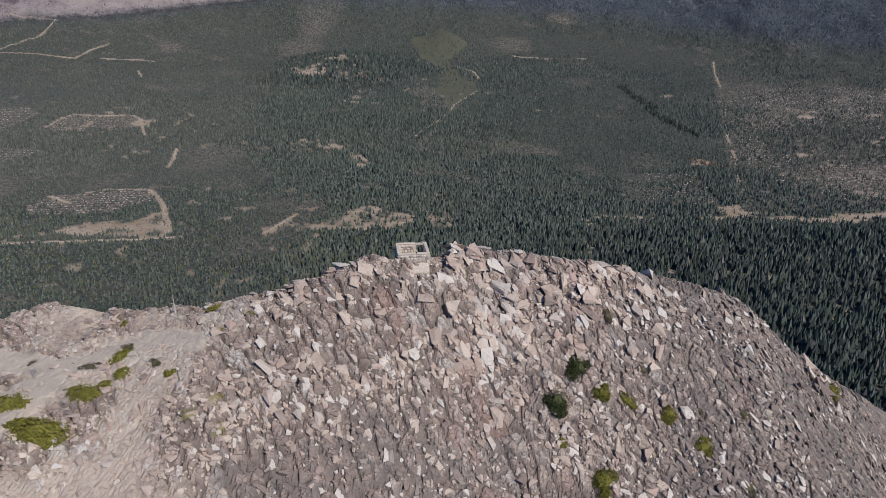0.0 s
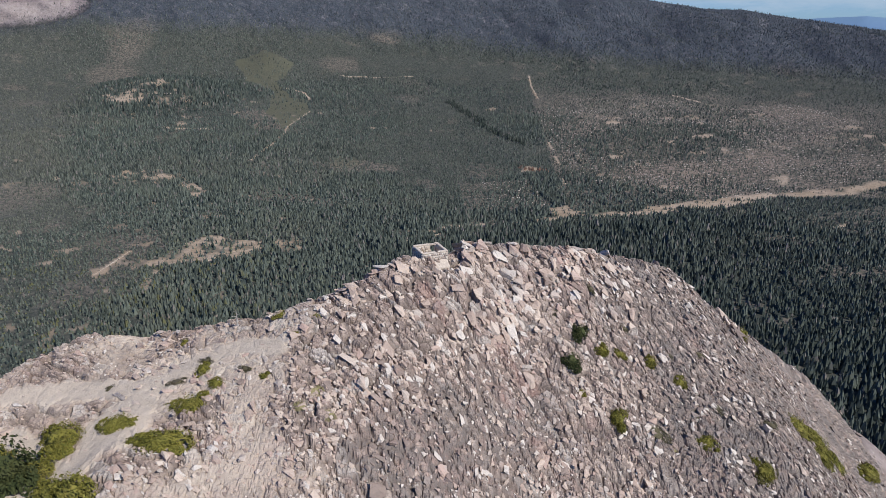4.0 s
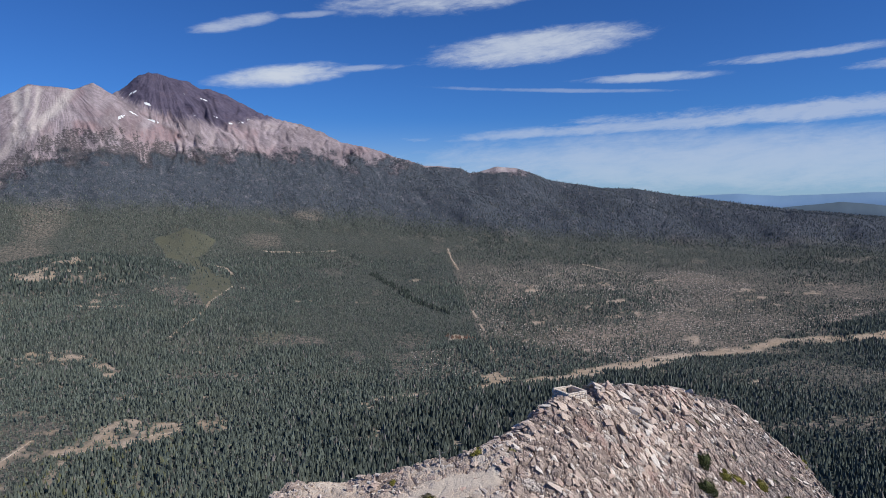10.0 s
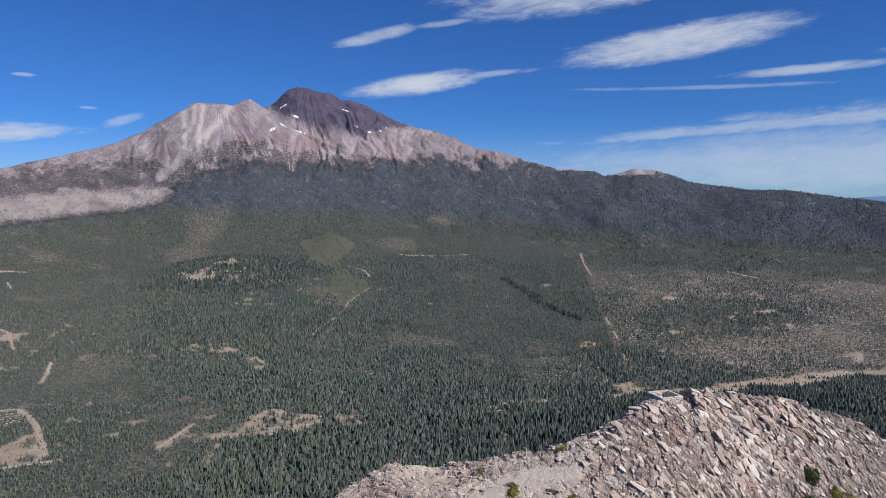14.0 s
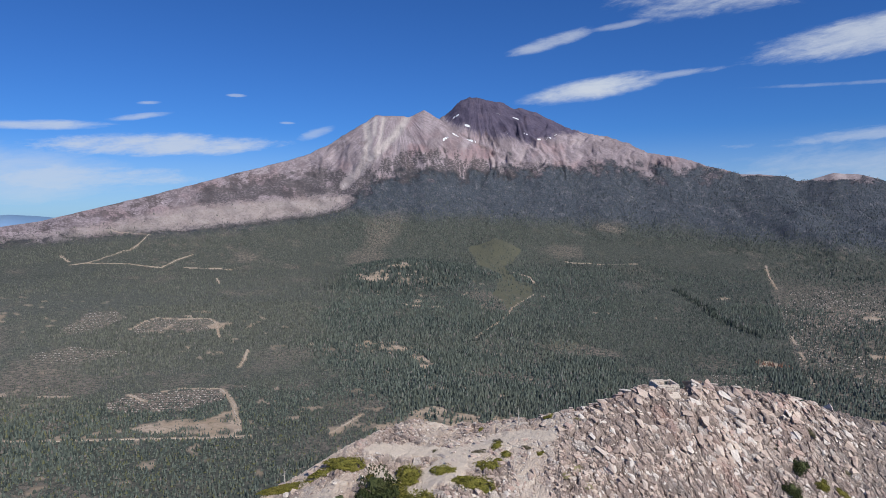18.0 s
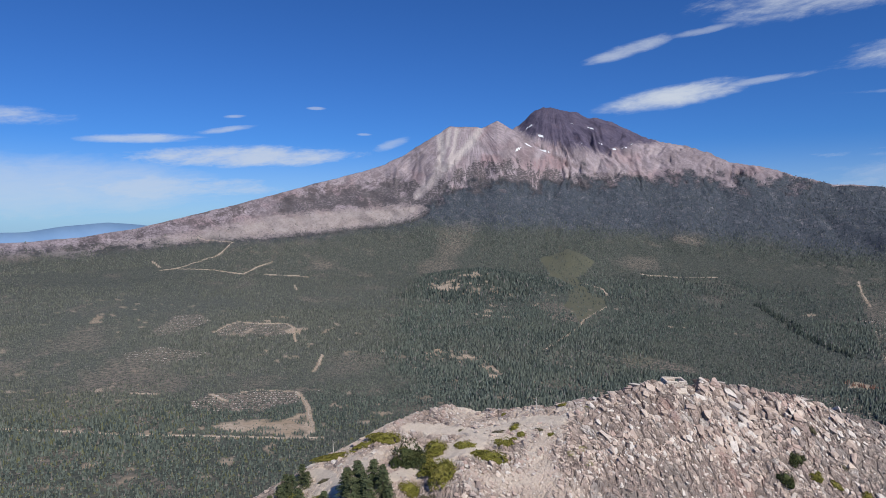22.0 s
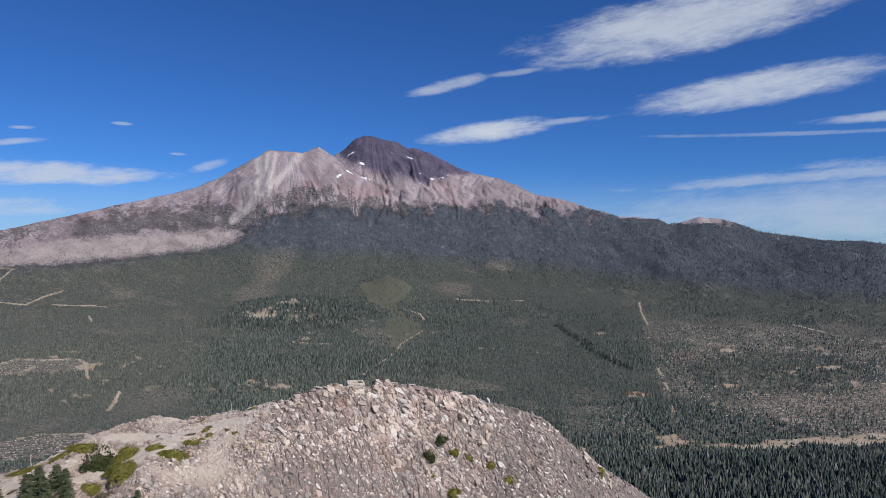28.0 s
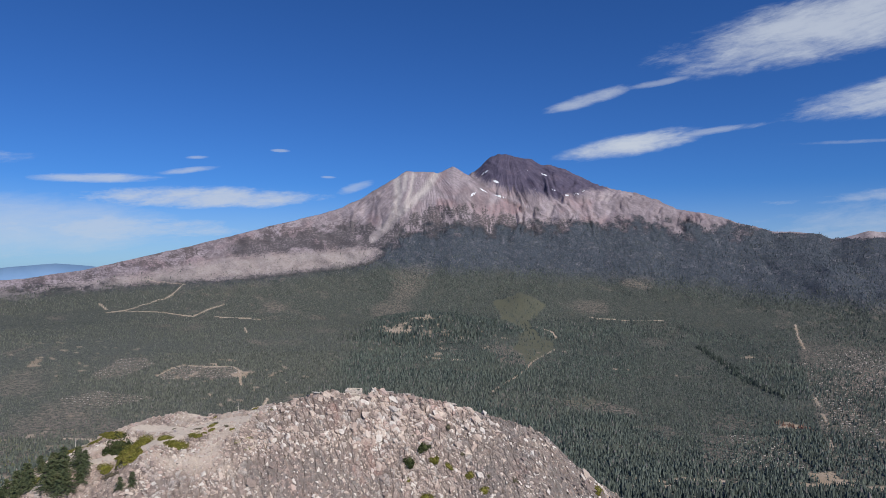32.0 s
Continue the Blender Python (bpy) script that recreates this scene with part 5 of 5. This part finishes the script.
def set_at(ob, x, y, sx, sy, sz, turn, sink=0.08):
    n = Vector(slope_normal(np.array([float(x)]), np.array([float(y)]))[0].tolist())
    lean = Vector((0, 0, 1)).rotation_difference((n + Vector((0, 0, 0.35))).normalized()).to_matrix().to_4x4()
    return Matrix.Translation((x, y, ground_at(x, y) - sink)) @ lean @ pose(0, 0, 0, 0, 0, turn) @ Matrix.Diagonal((sx, sy, sz, 1))


GREEN = "low olive-green manzanita shrub on the rocky summit"
DULL = "straggly brownish-green shrub among the boulders"
TUFT = "dry yellowish tuft growing between the stones"
protos = {"green": [shrub(SHRUB, GREEN, "shrub", s, t) for s, t in ((1, .5), (2, .62), (3, .42))],
          "dark": [shrub(DARK_SHRUB, "dense dark green shrub on the rocky summit", "shrub", s, .6) for s in (8, 9)],
          "dull": [shrub(DULL_SHRUB, DULL, "shrub", s, .55, 420) for s in (4, 5)],
          "tuft": [shrub(YELLOW_TUFT, TUFT, "tuft", s, .4, 300) for s in (6, 7)]}
# kind, x, y, half width, half depth, height factor
SHRUBS = [("green", -47.5, 48.0, 2.9, 1.5, .6), ("dark", -42.3, 42.3, 3.1, 2.6, 1.5), ("green", -38.8, 44.6, 2.2, 1.9, .9), ("green", -34.6, 44.5, 1.6, 1.3, .8), ("green", -28.7, 45.3, 1.8, 1.2, .8),
          ("green", -26.5, 47.0, .85, .8, .9), ("green", -30.3, 41.2, 2.6, 1.3, .8), ("green", -36.3, 36.8, 2.7, 2.3, .9), ("green", -40.7, 35.8, 1.7, 1.3, .8), ("green", -56.7, 47.7, 2.9, 1.0, .4),
          ("green", -52.6, 47.2, 2.6, 1.0, .4), ("green", -50, 47.8, 2.4, 1.2, .45), ("green", -54.9, 47.4, 2.2, .9, .35), ("green", -39.6, 41.6, 1.6, 1.3, .8), ("green", -38.6, 38.4, 1.8, 1.4, .8), ("green", -27.8, 49.6, 1.0, .9, .8), ("green", -22.4, 46.5, .5, .45, .9), ("green", -20.4, 54.2, 1.0, .8, .7), ("green", -19.2, 50.8, .55, .5, .8),
          ("green", -29.8, 55.4, .55, .5, .8), ("dark", 13.4, 55.2, 1.35, 1.2, 1.3), ("dark", 11.0, 52.2, 1.4, 1.25, 1.2), ("green", 15.6, 53.5, 1.0, 1.0, 1.3), ("green", 22.5, 53.9, 1.05, 1.0, 1.4),
          ("green", 18.3, 54.0, .95, .7, 1), ("green", 14.8, 47.6, 1.35, 1.2, 1.2), ("green", 25.3, 51.5, 1.0, 1.2, 1.1), ("green", 25.0, 45.0, 1.35, 1.3, 1.1), ("green", 30.8, 42.0, 1.6, 1.6, 1.1),
          ("green", 11.2, 49.5, .6, .5, 1), ("green", 45.1, 52.3, 2.5, 2.8, .7), ("green", 49.6, 52.6, 2.6, 2.4, .7), ("green", 53.5, 52.4, 2.4, 2.0, .7), ("green", 47.6, 68.3, 1.5, 1.5, 1.6),
          ("green", 47.5, 49.6, 1.8, 1.9, .7), ("green", -16.9, 52.6, .5, .4, .8), ("green", 70, 60, 2.2, 2.6, .8), ("green", -43.6, 44.6, 1.3, 1.1, .8), ("green", -58.6, 39.5, 1.8, 1.4, .9), ("green", -54, 36, 1.6, 1.5, .7),
          ("dull", -30, 48.7, 1.2, .8, .7), ("dull", 25.5, 48.2, 1.1, 1, .9), ("dull", 19.3, 46.6, 2.0, 1.6, .5), ("dull", 12.9, 61.2, .85, .8, .9), ("dull", 17.3, 60.6, .9, .8, .9), ("dull", -27.6, 50.8, .9, .7, .7),
          ("dull", 11.1, 57.3, .75, .7, .9), ("dull", 25.7, 55.0, .85, .8, .9), ("dull", -54.8, 41.2, 1.1, .8, .7), ("dull", -25.4, 52.6, .7, .6, .7), ("dull", -24, 47.8, .8, .6, .6), ("dull", -38.2, 33.6, 1.6, 1.3, .6),
          ("dull", 29, 49, 1.2, 1, .8), ("dull", 31, 56, 1, .9, .8), ("dull", -36, 50.4, .7, .6, .6), ("dull", 20.5, 57.2, .8, .8, .9), ("dull", 36, 47.5, 1.3, 1.2, .7),
          ("tuft", -18.1, 44.3, 1.2, 1.0, .5), ("tuft", -17.1, 42, 1.0, .8, .5), ("tuft", -14.5, 43.7, .6, .6, .6), ("tuft", 20.7, 45.1, .9, .7, .7), ("tuft", 11.4, 60.4, .6, .5, .7), ("tuft", -19.4, 42.6, .8, .7, .5),
          ("tuft", -41.2, 42.0, 1.0, 1.3, .7), ("tuft", 9, 48, .6, .5, .6), ("tuft", -52, 33, 1.0, .9, .6)]
used_proto = set()
for i, (kind, x, y, a, b, c) in enumerate(SHRUBS):
    src = protos[kind][i % len(protos[kind])]
    a, b, c = (a * 1.2, b * 1.2, c * 1.3) if kind in ("green", "dark") else (a, b, c)
    a, b, c = (a, b * 0.95, c * 0.8) if x > 5 else (a, b, c)
    m = set_at(src, x, y, a, b, (a + b) / 2 * c * 1.25, (i * 67) % 360 if abs(a - b) < 0.5 else 8 * (i % 3))
    if src in used_proto:
        copy_thing(src, m @ Matrix.Diagonal((*[1 / q for q in src.scale], 1)))
    else:
        used_proto.add(src)
        src.matrix_basis = m


def fir(seed, label):
    """A small fir, one metre tall: tapered trunk and drooping whorls of needle sprays."""
    r = random.Random(seed)
    ob = thing("fir_tree", Matrix.Identity(4), label, "tree", "small firs below the path")
    bm = bmesh.new()
    bmesh.ops.create_cone(bm, cap_ends=True, segments=7, radius1=0.028, radius2=0.004, depth=1.0, matrix=Matrix.Translation((0, 0, 0.5)))
    part("trunk", bm, BARK, ob)
    v, f = [], []
    for w in range(17):
        h = 0.07 + 0.9 * w / 17
        reach = 0.30 * (1 - h) ** 0.8 + 0.02
        for j in range(8):
            a = r.uniform(0, 6.28)
            length = reach * r.uniform(0.65, 1.15)
            for s in range(7):
                q = (s + 0.6) / 7
                c = Vector((math.cos(a), math.sin(a), 0)) * length * q + Vector((0, 0, h - 0.10 * length * q * 3 + r.uniform(-.012, .012)))
                for side in (-1, 1):
                    d = Vector((math.cos(a + side * 0.9), math.sin(a + side * 0.9), r.uniform(-.35, .15)))
                    n = Vector((r.uniform(-.4, .4), r.uniform(-.4, .4), 1)).cross(d).normalized()
                    k, ln = len(v), 0.05 * (1.25 - 0.5 * q) * r.uniform(.8, 1.2)
                    v += [tuple(c - n * 0.012), tuple(c + d * ln), tuple(c + n * 0.012), tuple(c + d * ln * .5 + Vector((0, 0, 0.014)))]
                    f.append((k, k + 1, k + 2, k + 3))
    link_mesh("crown", np.array(v), np.array(f), FIR, ob)
    return ob


firs = [fir(s, "small dark green fir on the stony slope") for s in (11, 12, 13)]
FIRS = [(-49.0, 34.6, 3.6), (-47.2, 33.6, 4.4), (-45.4, 35.0, 4.2), (-43.6, 33.2, 4.0), (-47.0, 30.6, 4.4), (-45.0, 30.8, 4.6), (-42.5, 32.0, 3.6), (-46.2, 32.2, 4.8), (-44.4, 28.6, 4.0),
        (-60.8, 41.2, 3.6), (-58.8, 42.6, 3.2), (-60.4, 38.6, 4.0), (-56.6, 36.0, 3.8), (-50.6, 30.2, 4.0), (-57.8, 35.2, 3.6), (-57.5, 41.5, 2.6), (-61.6, 37.6, 3.4), (-32.0, 30.2, 2.6), (-33.4, 29.0, 2.4), (-52.4, 28.4, 3.8), (-48.2, 32.4, 4.0), (-44.2, 35.2, 3.2), (-46.4, 28.4, 4.2), (-43.2, 29.6, 3.6), (-59.4, 40.2, 3.4), (-55.2, 33.6, 3.6), (-62.0, 35.4, 3.8), (-58.6, 32.6, 4.0)]
for i, (x, y, h) in enumerate(FIRS):
    m = pose(x, y, ground_at(x, y) - 0.15, 0, 0, i * 77) @ Matrix.Diagonal((h * 1.5, h * 1.5, h, 1))
    if i < 3:
        firs[i].matrix_basis = m
    else:
        copy_thing(firs[i % 3], m @ Matrix.Diagonal((*[1 / q for q in firs[i % 3].scale], 1)))


def snag(x, y, h, lean, seed):
    r = random.Random(seed)
    ob = thing("dead_tree", pose(x, y, ground_at(x, y) - 0.1, lean, 0, seed * 50), "bleached grey dead tree standing on the ridge", "dead tree")
    bm = bmesh.new()
    bmesh.ops.create_cone(bm, cap_ends=True, segments=7, radius1=0.11, radius2=0.02, depth=h, matrix=Matrix.Translation((0, 0, h / 2)))
    part("trunk", bm, DEAD_WOOD, ob)
    for i in range(6):
        a, z = r.uniform(0, 6.28), h * r.uniform(0.35, 0.9)
        d = Vector((math.cos(a), math.sin(a), r.uniform(-.1, .5))) * r.uniform(.3, .8)
        bm = bmesh.new()
        bmesh.ops.create_cone(bm, cap_ends=True, segments=5, radius1=0.03, radius2=0.006, depth=d.length,
                              matrix=Matrix.Translation(Vector((0, 0, z)) + d / 2) @ d.to_track_quat("Z", "Y").to_matrix().to_4x4())
        part("branch", bm, DEAD_WOOD, ob)


snag(-62.4, 40.8, 3.4, 4, 1)
snag(-56.1, 48.7, 2.4, -3, 2)
snag(-61.9, 38.6, 2.4, 8, 3)
snag(-24.7, 54.6, 1.9, 2, 4)


# ---- the old lookout's stone foundation ----
def block_bm(size, seed, bevel=0.02):
    r = random.Random(seed)
    bm = bmesh.new()
    bmesh.ops.create_cube(bm, size=1)
    for q in bm.verts:
        q.co = Vector([c * s * r.uniform(0.80, 1.04) for c, s in zip(q.co, size)])
    bmesh.ops.bevel(bm, geom=bm.edges, offset=bevel, segments=1, affect="EDGES")
    return bm


def build_foundation():
    cx, cy, turn = FOUNDATION[0], FOUNDATION[1], 8
    base = -5.43
    ob = thing("lookout_foundation", pose(cx, cy, base, 0, 0, turn), "roofless pale stone foundation of a fire lookout with a doorway gap", "ruin")
    half, t, top = 1.6, 0.3, 1.3
    meshes = {}

    def wall(x0, y0, x1, y1, z0, z1):
        bm = bmesh.new()
        bmesh.ops.create_cube(bm, size=1, matrix=Matrix.Translation(((x0 + x1) / 2, (y0 + y1) / 2, (z0 + z1) / 2)) @ Matrix.Diagonal((x1 - x0, y1 - y0, z1 - z0, 1)))
        part("wall_core", bm, MORTAR, ob, "pale mortared wall core")

    # cores, with a doorway in the back wall near its end
    wall(-half, -half, half, -half + t, -1.6, top)
    wall(-half, half - t, 0.55, half, -0.6, top)
    wall(1.15, half - t, half, half, -0.6, top + 0.1)
    wall(-half, -half + t, -half + t, half - t, -1.0, top)
    wall(half - t, -half + t, half, half - t, -1.0, top)
    wall(-half + t, -half + t, half - t, half - t, -0.5, -0.05)
    r = random.Random(5)

    def course(ax, fixed, lo, hi, z, out, skip=()):
        p = lo
        while p < hi - 0.12:
            ln = min(r.choice((0.22, 0.30, 0.38, 0.50)), hi - p)
            if not any(a < p + ln / 2 < b and z > zz for a, b, zz in skip):
                key = (round(ln, 2), r.randrange(5))
                if key not in meshes:
                    me = bpy.data.meshes.new("stone_block")
                    bm = block_bm((ln - 0.02, r.uniform(0.10, 0.17), r.choice((0.2, 0.25, 0.27))), len(meshes) + 400, 0.035)
                    bm.to_mesh(me)
                    bm.free()
                    me.materials.append(PALE_STONE)
                    meshes[key] = me
                q = new("stone_block", meshes[key])
                q.parent = ob
                mid = p + ln / 2
                q.matrix_basis = pose(mid, fixed, z, 0, r.uniform(-4, 4), r.uniform(-4, 4)) if ax == "x" else pose(fixed, mid, z, r.uniform(-4, 4), 0, 90 + r.uniform(-4, 4))
            p += ln

    for i in range(10):
        z = -1.33 + 0.27 * i
        course("x", -half - 0.03, -half, half, z, -1)
        if i > 4:
            course("y", half + 0.03, -half, half, z, 1)
            course("y", -half - 0.03, -half, half, z, 1)
            course("x", half - t - 0.03, -half + t, half - t, z, -1, ((0.45, 1.2, -9),))
    bm = block_bm((0.86, t + 0.06, 0.2), 77, 0.03)
    bmesh.ops.translate(bm, vec=(0.85, half - t / 2, top - 0.02), verts=bm.verts)
    part("lintel", bm, PALE_STONE, ob, "weathered stone lintel over the doorway")
    bm = block_bm((3.0, 1.5, 0.3), 78, 0.04)
    bmesh.ops.rotate(bm, matrix=Matrix.Rotation(radians(-24), 3, "X").inverted(), verts=bm.verts, cent=(0, 0, 0))
    bmesh.ops.translate(bm, vec=(0.05, -half - 0.72, 0.0), verts=bm.verts)
    part("apron", bm, MORTAR, ob, "pale sloping mortar apron before the front wall")
    # coping along the tops
    for x0, y0, x1, y1 in ((-half - .06, -half - .06, 0.2, -half + t + .04), (0.22, -half - .06, half + .06, -half + t + .04), (-half - .06, half - t - .04, 0.55, half + .06), (1.15, half - t - .04, half + .06, half + .06),
                           (-half - .06, -half + t + .04, -half + t + .04, half - t - .04), (half - t - .04, -half + t + .04, half + .06, half - t - .04)):
        bm = block_bm((x1 - x0, y1 - y0, 0.16), int(x0 * 100) + 900, 0.05)
        bmesh.ops.translate(bm, vec=((x0 + x1) / 2, (y0 + y1) / 2, top + 0.065), verts=bm.verts)
        part("coping", bm, MORTAR, ob, "rough pale coping slab")
    return ob


build_foundation()
